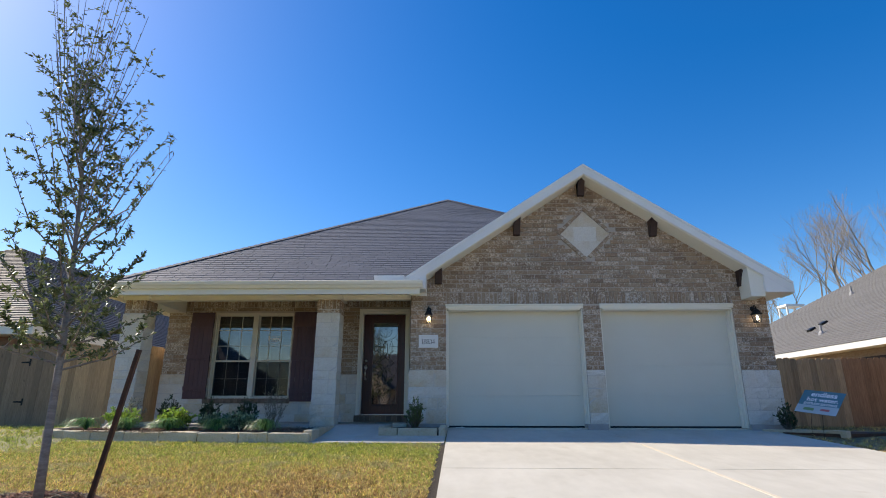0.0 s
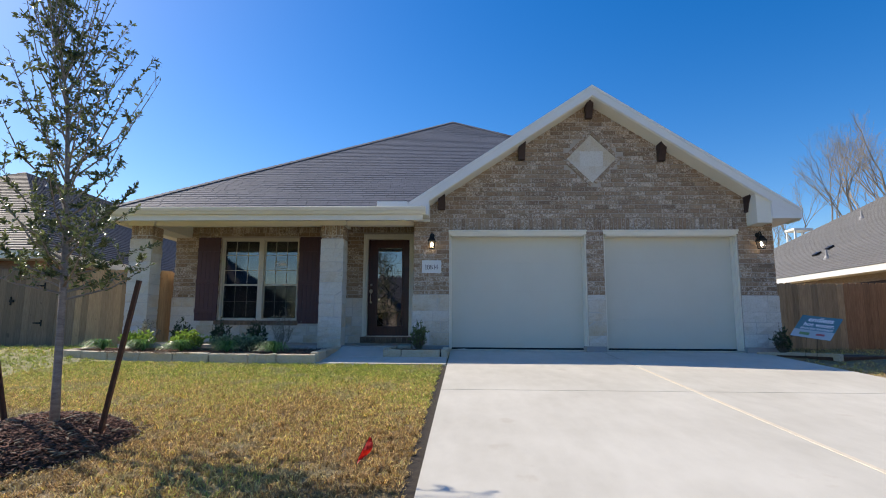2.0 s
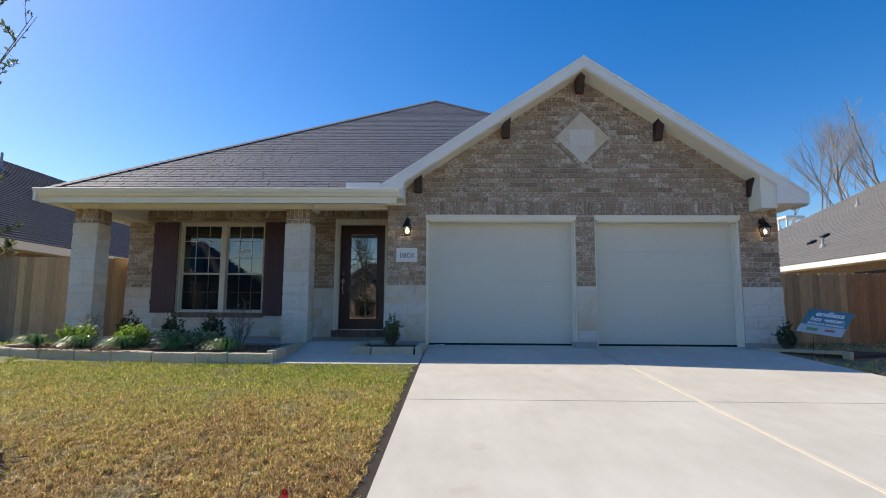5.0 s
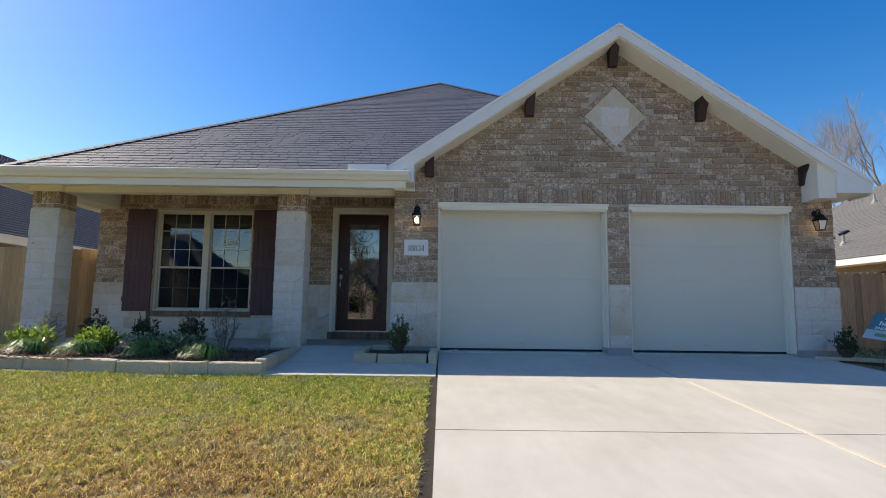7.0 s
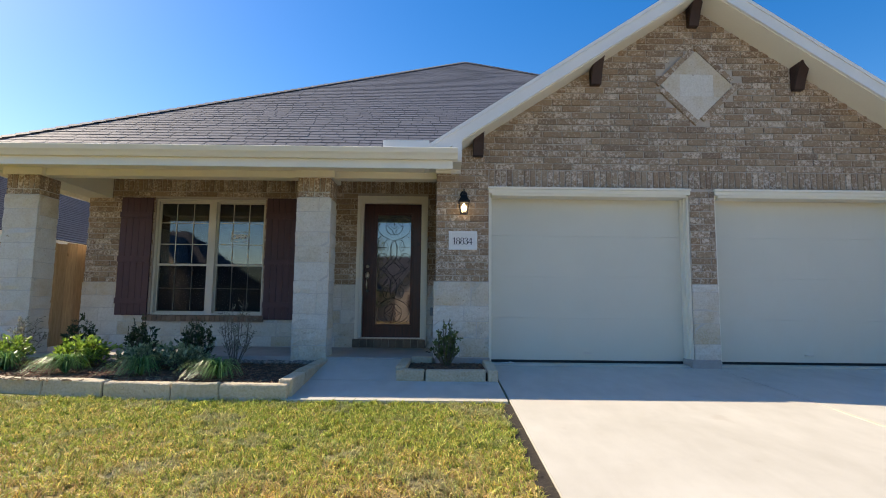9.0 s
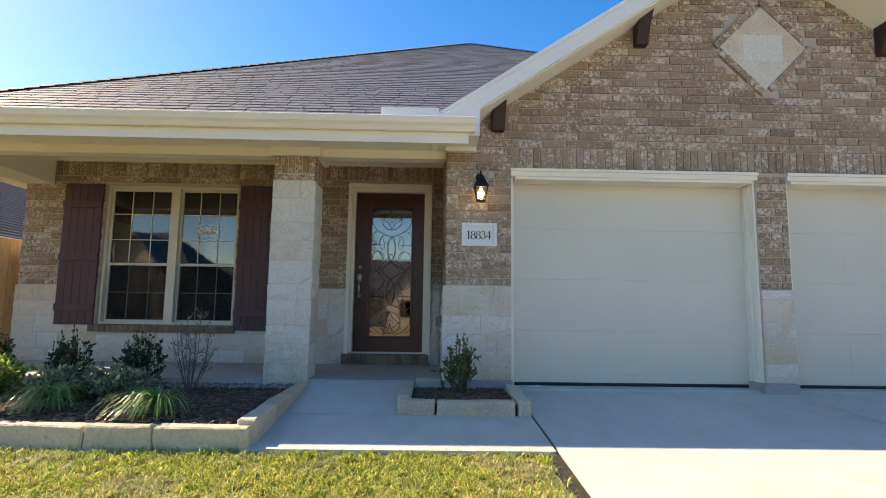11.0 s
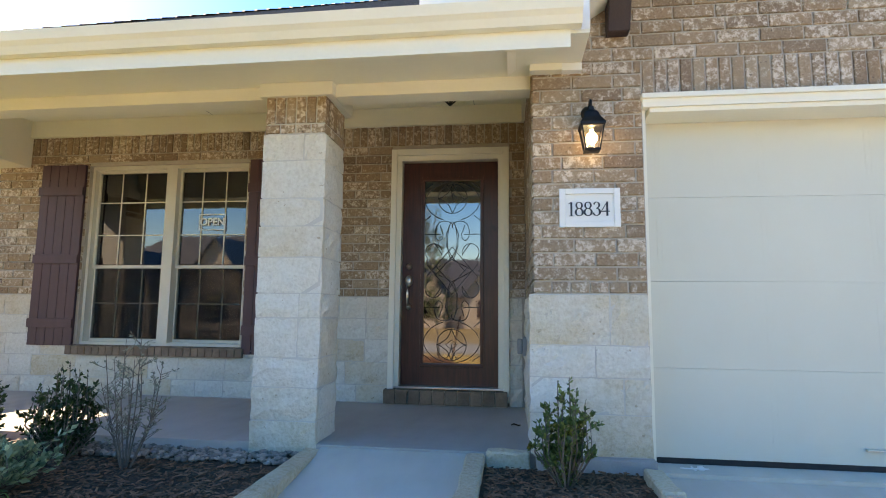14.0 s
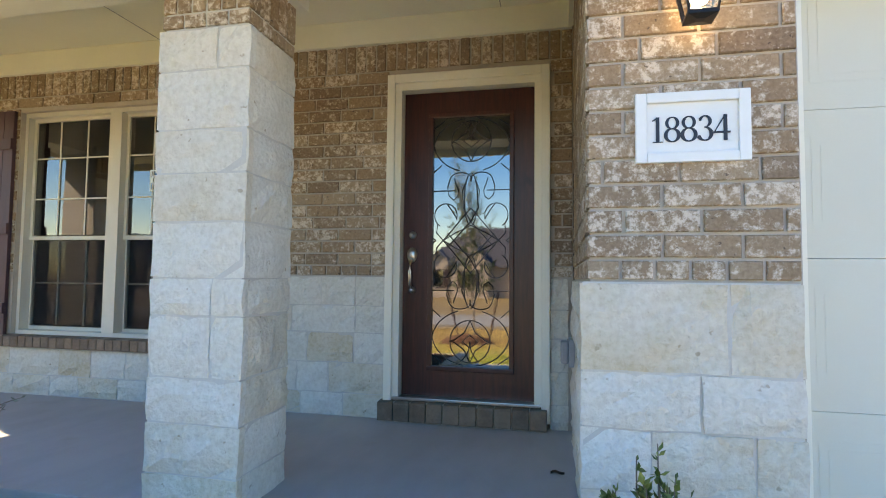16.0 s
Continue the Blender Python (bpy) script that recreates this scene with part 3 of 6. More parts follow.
ft = setting("trim_porch", boxes((-6.2, GX0 - 0.005, PY - 0.035, PY + B, 3.52, 3.70), bevel=0.004), TRIM, "cream frieze board at the top of the porch wall", "trim")
part("side_frieze", boxes((GX0 - 0.03, GX0 + B, 10.23, PY - 0.037, 3.523, 3.699)), TRIM, ft)


# ---- columns ----
def column(name, x0, x1, y0, y1):
    return setting(name, boxes((x0 + B, x1 - B, y0 + B, y1 - B, PORCH_Z - 0.15, 3.22)), STONE_JOINT, "square limestone porch column with a brick band on top", "column")


column_mid = column("column_1", -2.46, -2.03, 10.02, 10.44)
column_left = column("column_2", -6.26, -5.83, 10.02, 10.42)


# ---- garage doors ----
def garage_door(name, x0, x1):
    d = setting(name, boxes((x0 + 0.03, x1 - 0.03, 10.20, 10.225, 0.84, 3.04)), DOORPAINT, "closed cream sectional garage door with faint stamped panels", "garage door")
    z0, h = 0.865, (GTOP - 0.06 - 0.865) / 4
    for k in range(4):
        a, b = z0 + k * h + 0.0006, z0 + (k + 1) * h - 0.0006
        bm = boxes((x0 + 0.04, x1 - 0.04, 10.165, 10.20, a, b), bevel=0.0015)
        n = 4
        w = (x1 - x0 - 0.08) / n
        for i in range(n):
            p0, p1 = x0 + 0.04 + i * w + 0.075, x0 + 0.04 + (i + 1) * w - 0.075
            prism([(p0, a + 0.10), (p1, a + 0.10), (p1, b - 0.10), (p0, b - 0.10)], "y", 10.1638, 10.175, bm)
            prism([(p0 + 0.03, a + 0.13), (p1 - 0.03, a + 0.13), (p1 - 0.03, b - 0.13), (p0 + 0.03, b - 0.13)], "y", 10.1627, 10.175, bm)
        part("panel", bm, DOORPAINT, d)
    part("bottom_seal", boxes((x0 + 0.03, x1 - 0.03, 10.16, 10.195, 0.832, 0.866)), RUBBER, d, "black rubber seal")
    part("pull_handle", boxes(((x0 + x1) / 2 - 0.05, (x0 + x1) / 2 + 0.05, 10.135, 10.165, 0.95, 0.962), bevel=0.003), NICKEL, d)
    tr = setting("trim_" + name, boxes((x0 - 0.005, x1 + 0.005, GY - 0.028, 10.165, GTOP - 0.075, GTOP)), TRIM, "cream stepped moulding round the garage opening", "trim")
    part("head_lip", boxes((x0 - 0.012, x1 + 0.012, GY - 0.05, GY + 0.02, GTOP - 0.025, GTOP + 0.006), bevel=0.004), TRIM, tr)
    part("head_step", boxes((x0 + 0.04, x1 - 0.04, GY - 0.01, 10.175, GTOP - 0.105, GTOP - 0.074), bevel=0.004), TRIM, tr)
    for a, s in ((x0, 1), (x1, -1)):
        part("jamb", boxes((min(a, a + s * 0.022), max(a, a + s * 0.022), GY + 0.03, 10.195, 0.84, GTOP - 0.075)), TRIM, tr)
        part("jamb_step", boxes((min(a + s * 0.022, a + s * 0.036), max(a + s * 0.022, a + s * 0.036), GY + 0.095, 10.195, 0.84, GTOP - 0.105), bevel=0.004), TRIM, tr)
        part("door_stop", boxes((min(a + s * 0.036, a + s * 0.048), max(a + s * 0.036, a + s * 0.048), GY + 0.15, 10.195, 0.84, GTOP - 0.105), bevel=0.004), TRIM, tr)


garage_door("garage_door_1", *G1)
garage_door("garage_door_2", *G2)
for i, (a, b) in enumerate(((GX0 + 0.01, G1[0] + 0.005), (2.555, 2.915), (G2[1] - 0.005, GX1 + 0.01))):
    setting("footing_%d" % (i + 1), boxes((a, b, GY - 0.075, 10.16, 0.72, 0.905), bevel=0.006), FOOT, "grey concrete footing under the limestone", "footing")


# ---- porch window ----
def window_unit(parent, x0, x1, z0, z1):
    y = PY + 0.11
    mid = 2.14
    for name, a, b, yy, rows in (("upper_sash", mid, z1, y, 3), ("lower_sash", z0, mid + 0.03, y + 0.03, 2)):
        s = part(name, boxes((x0, x1, yy, yy + 0.03, a, a + 0.032), (x0, x1, yy, yy + 0.03, b - 0.028, b), (x0, x0 + 0.025, yy, yy + 0.03, a + 0.032, b - 0.028), (x1 - 0.025, x1, yy, yy + 0.03, a + 0.032, b - 0.028)), FRAME, parent)
        g = part("pane", boxes((x0 + 0.03, x1 - 0.03, yy + 0.012, yy + 0.016, a + 0.04, b - 0.033)), GLASS, s)
        g.visible_shadow = False
        if name == "lower_sash":
            part("insect_screen", boxes((x0 + 0.02, x1 - 0.02, yy - 0.008, yy - 0.005, a + 0.03, b - 0.032)), SCREEN, s, "dark mesh insect screen").visible_shadow = False
        for i in (1, 2):
            x = x0 + (x1 - x0) * i / 3
            part("muntin", boxes((x - 0.0055, x + 0.0055, yy + 0.003, yy + 0.010, a + 0.04, b - 0.03)), FRAME, s)
        for i in range(1, rows):
            z = a + (b - a) * i / rows
            part("muntin", boxes((x0 + 0.03, x1 - 0.03, yy + 0.0035, yy + 0.0095, z - 0.0055, z + 0.0055)), FRAME, s)


x0, x1, z0, z1 = WIN
win = setting("window_1", boxes((x0, x0 + 0.03, PY + 0.055, PY + 0.175, z0, z1), (x1 - 0.03, x1, PY + 0.055, PY + 0.175, z0, z1), (x0 + 0.03, x1 - 0.03, PY + 0.055, PY + 0.175, z1 - 0.035, z1),
                                (x0 + 0.03, x1 - 0.03, PY + 0.045, PY + 0.175, z0, z0 + 0.03), (-4.312, -4.198, PY + 0.05, PY + 0.175, z0 + 0.03, z1 - 0.035)), FRAME,
              "pair of almond-framed sash windows with grilles", "window")
window_unit(win, x0 + 0.03, -4.312, z0 + 0.03, z1 - 0.035)
window_unit(win, -4.198, x1 - 0.03, z0 + 0.03, z1 - 0.035)


def letters(name, body, size, mat, parent, m, depth=0.002, bold=0.0):
    c = bpy.data.curves.new(name, "FONT")
    c.body, c.size, c.align_x, c.align_y, c.extrude, c.offset = body, size, "CENTER", "CENTER", depth, bold
    ob = bpy.data.objects.new(name, c)
    scene.collection.objects.link(ob)
    me = bpy.data.meshes.new_from_object(ob.evaluated_get(bpy.context.evaluated_depsgraph_get()))
    bpy.data.objects.remove(ob)
    me.materials.clear()
    me.materials.append(mat)
    return piece(name, me, parent, m)


sg = thing("open_sign", "small white outlined open sign on the window glass", "sign", pose(-3.82, PY + 0.1085, 2.615))
part("sign_border", boxes((-0.145, 0.145, 0, 0.003, 0.075, 0.085), (-0.145, 0.145, 0, 0.003, -0.085, -0.075), (-0.145, -0.135, 0, 0.003, -0.075, 0.075), (0.135, 0.145, 0, 0.003, -0.075, 0.075)), SIGNWHITE, sg)
letters("lettering", "OPEN", 0.105, SIGNWHITE, sg, pose(0, -0.001, 0, 90, 0, 0), 0.001, 0.003)


# ---- front door ----
x0, x1, _, z1 = DOOR
dt = setting("trim_door", boxes((x0, x0 + 0.055, PY - 0.045, PY + 0.05, 0.93, z1), (x1 - 0.055, x1, PY - 0.045, PY + 0.05, 0.93, z1), (x0 + 0.055, x1 - 0.055, PY - 0.045, PY + 0.05, z1 - 0.06, z1), bevel=0.005), TRIM,
             "cream moulded casing round the front door", "trim")
part("inner_jamb", boxes((x0 + 0.055, x0 + 0.10, PY - 0.02, PY + 0.14, 1.03, z1 - 0.06), (x1 - 0.10, x1 - 0.055, PY - 0.02, PY + 0.14, 1.03, z1 - 0.06), (x0 + 0.10, x1 - 0.10, PY - 0.02, PY + 0.14, z1 - 0.11, z1 - 0.06)), TRIM, dt)
part("threshold", boxes((x0 + 0.06, x1 - 0.06, PY - 0.035, PY + 0.15, 1.025, 1.045), bevel=0.004), NICKEL, dt, "metal threshold")
dx0, dx1, dz0, dz1 = -1.815, -0.905, 1.045, 3.165
gx0, gx1, gz0, gz1 = -1.605, -1.07, 1.25, 2.985
dy = PY + 0.055
door = setting("door_1", boxes((dx0, gx0, dy, dy + 0.045, dz0, dz1), (gx1, dx1, dy, dy + 0.045, dz0, dz1), (gx0, gx1, dy, dy + 0.045, dz0, gz0), (gx0, gx1, dy, dy + 0.045, gz1, dz1)), MAHOGANY,
               "closed dark mahogany front door with a tall leaded glass light", "door")
w = 0.032
for a in ((gx0 - w, gx1 + w, dy - 0.016, dy, gz0 - w, gz0), (gx0 - w, gx1 + w, dy - 0.016, dy, gz1, gz1 + w), (gx0 - w, gx0, dy - 0.016, dy, gz0, gz1), (gx1, gx1 + w, dy - 0.016, dy, gz0, gz1)):
    part("glazing_bead", boxes(a, bevel=0.006), MAHOGANY, door)
g = part("pane", boxes((gx0, gx1, dy + 0.010, dy + 0.016, gz0, gz1)), DOORGLASS, door, "rippled leaded glass")
g.visible_shadow = False


def came(curve_points):
    """A strip of lead on the glass; points run -1..1 across and 0..1 up the light."""
    cx, hw = (gx0 + gx1) / 2, (gx1 - gx0) / 2
    bm = bmesh.new()
    ring(bm, [(cx + hw * u, dy + 0.009, gz0 + (gz1 - gz0) * v) for u, v in curve_points], [0.0043] * len(curve_points), 5)
    part("lead_came", bm, CAME, door)


def arc(cx, cv, ru, rv, a0, a1, n=14):
    return [(cx + ru * math.cos(radians(a0 + (a1 - a0) * i / n)), cv + rv * math.sin(radians(a0 + (a1 - a0) * i / n))) for i in range(n + 1)]


for s in (1, -1):
    for flip in (False, True):
        def put(points):
            came([(s * u, (1 - v) if flip else v) for u, v in points])
        put(arc(0, 0.90, 0.52, 0.083, -90, 90))                       # ring
        put(arc(0.62, 0.90, 0.62, 0.10, 180, 128) )                   # petals of the star
        put([(0, 0.983), (0.14, 0.935), (0.40, 0.905), (0.52, 0.90)])
        put([(0, 0.817), (0.14, 0.865), (0.40, 0.895), (0.52, 0.90)])
        put([(0, 0.925), (0.2, 0.9), (0, 0.875)])
        put(arc(0, 0.90, 1.0, 0.125, -72, -8))                        # lower sweep
        put(arc(0, 0.87, 1.0, 0.125, 8, 80))
        put([(0.72, 0.985), (1.0, 0.955)])
        put([(0.78, 0.805), (1.0, 0.775)])
        put([(0.42, 0.70), (1.0, 0.70)])
        put(arc(0.0, 0.665, 0.17, 0.105, -80, 84))                    # long oval
        put(arc(0.27, 0.745, 0.28, 0.028, 10, 200))                   # heart shoulders
        put([(0.55, 0.75), (0.62, 0.715), (0.58, 0.68), (0.46, 0.663), (0.36, 0.675), (0.33, 0.70), (0.40, 0.73), (0.44, 0.75)])
        put([(0.08, 0.757), (0.22, 0.70), (0.20, 0.63), (0.0, 0.575), (-0.3, 0.525), (-0.62, 0.47)])
        put([(0.0, 0.63), (0.25, 0.585), (0.55, 0.53), (0.9, 0.47)])
        put(arc(0.66, 0.60, 0.30, 0.048, 200, -60))                   # curls
        put([(0.88, 0.565), (0.90, 0.53), (0.72, 0.50), (0.4, 0.47), (0.0, 0.44)])
        put([(0.36, 0.585), (0.50, 0.62), (0.62, 0.645)])
        put([(0.92, 0.50), (1.0, 0.49)])
for z, r in ((2.155, 0.027), (1.77, 0.024)):
    bm = bmesh.new()
    lathe(bm, [(r, 0), (r, 0.006), (r * 0.8, 0.012), (r * 0.45, 0.016), (r * 0.42, 0.028), (r * 0.3, 0.03)], 20, pose(-1.748, dy, z, 90, 0, 0))
    part("deadbolt" if z > 2 else "handle_foot", bm, NICKEL, door, "satin nickel hardware", True)
bm = bmesh.new()
lathe(bm, [(0.001, 0.012), (0.034, 0.010), (0.036, 0.0)], 20, pose(-1.752, dy, 2.015, 90, 0, 0) @ Matrix.Diagonal((1, 1.5, 1, 1)))
ring(bm, [(-1.752, dy - 0.012, 1.985), (-1.752, dy - 0.05, 1.965), (-1.752, dy - 0.056, 1.90), (-1.752, dy - 0.05, 1.81), (-1.752, dy - 0.008, 1.775)], [0.011, 0.012, 0.012, 0.010, 0.009], 8)
part("pull_handle", bm, NICKEL, door, "satin nickel grip handle", True)


# ---- shutters ----
def shutter(x0, x1, z0, z1):
    t = thing("shutter", "dark plum board-and-batten shutter beside the window", "shutter", pose((x0 + x1) / 2, PY - 0.035, z0), "window shutters")
    w, h = x1 - x0, z1 - z0
    for i in range(5):
        a = -w / 2 + w * i / 5
        part("board", boxes((a + 0.002, a + w / 5 - 0.002, 0, 0.03, 0, h), bevel=0.003), SHUTTER, t)
    for z in (0.12 * h, 0.47 * h, 0.85 * h):
        part("batten", boxes((-w / 2 - 0.002, w / 2 + 0.002, -0.022, -0.0005, z - 0.045, z + 0.045), bevel=0.003), SHUTTER, t)
    return t


shutter(-5.675, -5.175, 1.35, 3.21)
shutter(-3.365, -2.87, 1.30, 3.22)


# ---- gable brackets ----
def bracket_mesh(w):
    pts = [(0.0, -0.39), (-0.085, -0.39), (-0.10, -0.34), (-0.15, -0.22), (-0.235, -0.10), (-0.30, -0.06), (-0.31, 0.08), (0.0, 0.08)]
    bm = prism(pts, "x", -w / 2, w / 2)
    bmesh.ops.bevel(bm, geom=bm.edges[:], offset=0.006, segments=1, affect="EDGES")
    return bm


for x, z in ((2.735, 5.66), (1.425, 4.84), (4.085, 4.80), (-0.115, 3.86), (5.65, 3.79)):
    br = part("gable_bracket", bracket_mesh(0.135), DARKWOOD)
    br.matrix_basis = pose(x, GY - 0.002, z)
    tagged(br, "dark brown wooden knee bracket under the gable soffit", "bracket", "gable brackets")


# ---- house number plaque ----
pl = thing("number_plaque", "white cast stone house number plaque set in the brick", "plaque", pose(-0.303, GY - 0.018, 2.378))
part("plaque_frame", boxes((-0.182, -0.145, 0, 0.03, -0.121, 0.121), (0.145, 0.182, 0, 0.03, -0.121, 0.121), (-0.145, 0.145, 0, 0.03, 0.086, 0.121), (-0.145, 0.145, 0, 0.03, -0.121, -0.086), bevel=0.004), WHITE, pl)
part("plaque_panel", boxes((-0.146, 0.146, 0.014, 0.03, -0.088, 0.088)), WHITE, pl)


def stroke(bm, points, depth):
    """A flat pen stroke in x and z through (x, z, half width), raised depth towards -y."""
    rims = []
    for k, (x, z, w) in enumerate(points):
        a, b = points[max(k - 1, 0)], points[min(k + 1, len(points) - 1)]
        d = Vector((b[0] - a[0], 0, b[1] - a[1])).normalized()
        side = Vector((-d.z, 0, d.x)) * w
        c = Vector((x, 0, z))
        rims.append([bm.verts.new(c + side + Vector((0, y, 0))) for y in (-depth, 0)] + [bm.verts.new(c - side + Vector((0, y, 0))) for y in (-depth, 0)])
    for p, q in zip(rims, rims[1:]):
        for f in ((p[0], q[0], q[2], p[2]), (p[0], p[1], q[1], q[0]), (p[2], q[2], q[3], p[3])):
            bm.faces.new(f)
    for p in (rims[0], rims[-1]):
        bm.faces.new((p[0], p[2], p[3], p[1]))


def bowl(cx, cz, rx, rz, a0, a1, thin, thick, n=18):
    out = []
    for i in range(n + 1):
        a = radians(a0 + (a1 - a0) * i / n)
        out.append((cx + rx * math.cos(a), cz + rz * math.sin(a), thin + (thick - thin) * abs(math.cos(a)) ** 1.5))
    return out


def numeral(ch):
    """Book-face numerals one unit tall, centred."""
    bm = bmesh.new()
    if ch == "1":
        stroke(bm, [(0.0, -0.5, 0.062), (0.0, 0.5, 0.062)], 0.030)
        stroke(bm, [(-0.19, 0.36, 0.015), (-0.08, 0.42, 0.03), (0.03, 0.49, 0.022)], 0.032)
        stroke(bm, [(-0.17, -0.485, 0.018), (0.17, -0.485, 0.018)], 0.034)
    elif ch == "8":
        stroke(bm, bowl(0, 0.255, 0.185, 0.225, 0, 360, 0.022, 0.055, 28), 0.030)
        stroke(bm, bowl(0, -0.225, 0.225, 0.255, 0, 360, 0.022, 0.065, 28), 0.033)
    elif ch == "3":
        stroke(bm, bowl(-0.02, 0.265, 0.17, 0.215, 160, -85, 0.022, 0.055), 0.030)
        stroke(bm, bowl(-0.03, -0.22, 0.215, 0.255, 95, -160, 0.022, 0.065), 0.033)
        stroke(bm, [(-0.20, 0.30, 0.03), (-0.15, 0.33, 0.03)], 0.035)
        stroke(bm, [(-0.25, -0.28, 0.03), (-0.20, -0.31, 0.03)], 0.036)
    else:
        stroke(bm, [(0.11, -0.5, 0.062), (0.11, 0.5, 0.062)], 0.030)
        stroke(bm, [(-0.26, -0.17, 0.02), (0.10, 0.48, 0.024)], 0.033)
        stroke(bm, [(-0.29, -0.18, 0.035), (0.27, -0.18, 0.035)], 0.036)
    bmesh.ops.recalc_face_normals(bm, faces=bm.faces[:])
    return bm


for k, ch in enumerate("18834"):
    ob = part("numeral", numeral(ch), INK, pl)
    ob.matrix_basis = pose((-0.109, -0.062, -0.009, 0.044, 0.095)[k], 0.0135, -0.006) @ Matrix.Diagonal((0.094, 0.094, 0.088, 1))


# ---- wall lanterns ----
def lantern(m):
    t = thing("wall_lantern", "lit black metal carriage lantern mounted on the brick", "wall lamp", m, "garage lanterns")
    bm = bmesh.new()
    lathe(bm, [(0.052, 0), (0.052, 0.008), (0.03, 0.02), (0.012, 0.028)], 16, pose(0, 0, 0.05, 90, 0, 0))
    part("back_plate", bm, BLACK, t, "", True)
    bm = bmesh.new()
    ring(bm, [(0, -0.02, 0.05), (0, -0.05, 0.085), (0, -0.085, 0.115), (0, -0.115, 0.10), (0, -0.12, 0.05)], [0.009] * 5, 8)
    part("arm", bm, BLACK, t, "", True)
    bm = bmesh.new()
    sq = pose(0, -0.12, 0, 0, 0, 45)
    lathe(bm, [(0.02, 0.055), (0.022, 0.03), (0.05, 0.015), (0.075, -0.03), (0.112, -0.07), (0.112, -0.085), (0.10, -0.09)], 4, sq)
    part("roof_cap", bm, BLACK, t)
    bm = bmesh.new()
    for k in range(4):
        a = radians(45 + 90 * k)
        ring(bm, [(0.098 * math.cos(a), -0.12 + 0.098 * math.sin(a), -0.085), (0.064 * math.cos(a), -0.12 + 0.064 * math.sin(a), -0.235)], [0.006, 0.006], 4)
    lathe(bm, [(0.07, -0.232), (0.07, -0.245), (0.02, -0.25)], 4, sq)
    part("cage", bm, BLACK, t)
    bm = bmesh.new()
    for k in range(4):
        q = pose(0, -0.12, 0, 0, 0, 90 * k)
        bm.faces.new([bm.verts.new(q @ Vector(p)) for p in ((-0.066, -0.066, -0.088), (0.066, -0.066, -0.088), (0.043, -0.043, -0.232), (-0.043, -0.043, -0.232))])
    g = part("pane", bm, LAMPGLASS, t, "clear glass panes")
    g.visible_shadow = False
    bm = bmesh.new()
    lathe(bm, [(0.012, -0.10), (0.013, -0.118), (0.026, -0.128), (0.036, -0.150), (0.034, -0.170), (0.022, -0.188), (0.006, -0.194)], 16, pose(0, -0.12, 0))
    part("bulb", bm, BULB, t, "glowing warm bulb", True)
    return t


lantern(pose(-0.297, GY, 2.93) @ Matrix.Scale(0.93, 4))
lantern(pose(5.80, GY, 2.93) @ Matrix.Scale(0.93, 4))

# ---- porch ceiling lamp ----
cl = thing("porch_ceiling_lamp", "unlit black geometric cage lamp on the porch ceiling", "ceiling lamp", pose(-1.275, 10.85, 3.655) @ Matrix.Scale(1.25, 4))
bm = bmesh.new()
lathe(bm, [(0.06, 0.037), (0.06, -0.015), (0.03, -0.025)], 16)
part("canopy", bm, BLACK, cl, "", True)
bm = bmesh.new()
lathe(bm, [(0.03, -0.03), (0.034, -0.06), (0.02, -0.085)], 12)
part("bulb", bm, WHITE, cl, "", True)
bm = bmesh.new()
top, low = [], []
for k in range(8):
    a = 2 * math.pi * k / 8
    top.append((0.115 * math.cos(a), 0.115 * math.sin(a), -0.03))
    low.append((0.125 * math.cos(a), 0.125 * math.sin(a), -0.065))
for k in range(8):
    ring(bm, [(0.05 * math.cos(2 * math.pi * k / 8), 0.05 * math.sin(2 * math.pi * k / 8), -0.012), top[k], low[k], (0, 0, -0.19)], [0.0045] * 4, 4)
    ring(bm, [low[k], low[(k + 1) % 8]], [0.0045] * 2, 4)
    ring(bm, [top[k], top[(k + 1) % 8]], [0.0045] * 2, 4)
part("cage", bm, BLACK, cl)

# ---- outlet cover beside the door ----
oc = thing("outlet_cover", "grey weatherproof outlet cover on the stone return", "outlet", pose(GX0 - 0.03, 11.05, 1.46))
part("back_box", boxes((-0.012, 0.02, -0.055, 0.055, -0.075, 0.075), bevel=0.006), PLASTIC, oc)
part("lid", boxes((-0.055, -0.0125, -0.045, 0.045, -0.06, 0.06), bevel=0.012), PLASTIC, oc)
bl = part("rope_scrap", boxes((0.20, 0.36, 10.04, 10.05, 0.834, 0.842), (0.27, 0.28, 10.01, 10.09, 0.834, 0.84), (0.30, 0.33, 10.025, 10.07, 0.834, 0.85), bevel=0.003), WHITE)
tagged(bl, "white scrap of cord lying at the garage threshold", "cord")


# ---- dry leaf blown onto the porch ----
bm = bmesh.new()
gv = [[bm.verts.new((-0.035 + 0.07 * i / 5, (j - 1) * 0.014 * math.sin(math.pi * (i + 0.4) / 5.8), 0.004 + 0.010 * abs(j - 1) + 0.006 * math.sin(i * 1.1))) for j in range(3)] for i in range(6)]
for i in range(5):
    for j in range(2):
        bm.faces.new((gv[i][j], gv[i + 1][j], gv[i + 1][j + 1], gv[i][j + 1]))
bmesh.ops.solidify(bm, geom=bm.faces[:], thickness=0.001)
lf = part("dry_leaf", bm, RUST)
lf.matrix_basis = pose(-0.751, 10.805, PORCH_Z, 0, 0, 15)
tagged(lf, "curled brown dead leaf lying on the porch floor", "leaf")


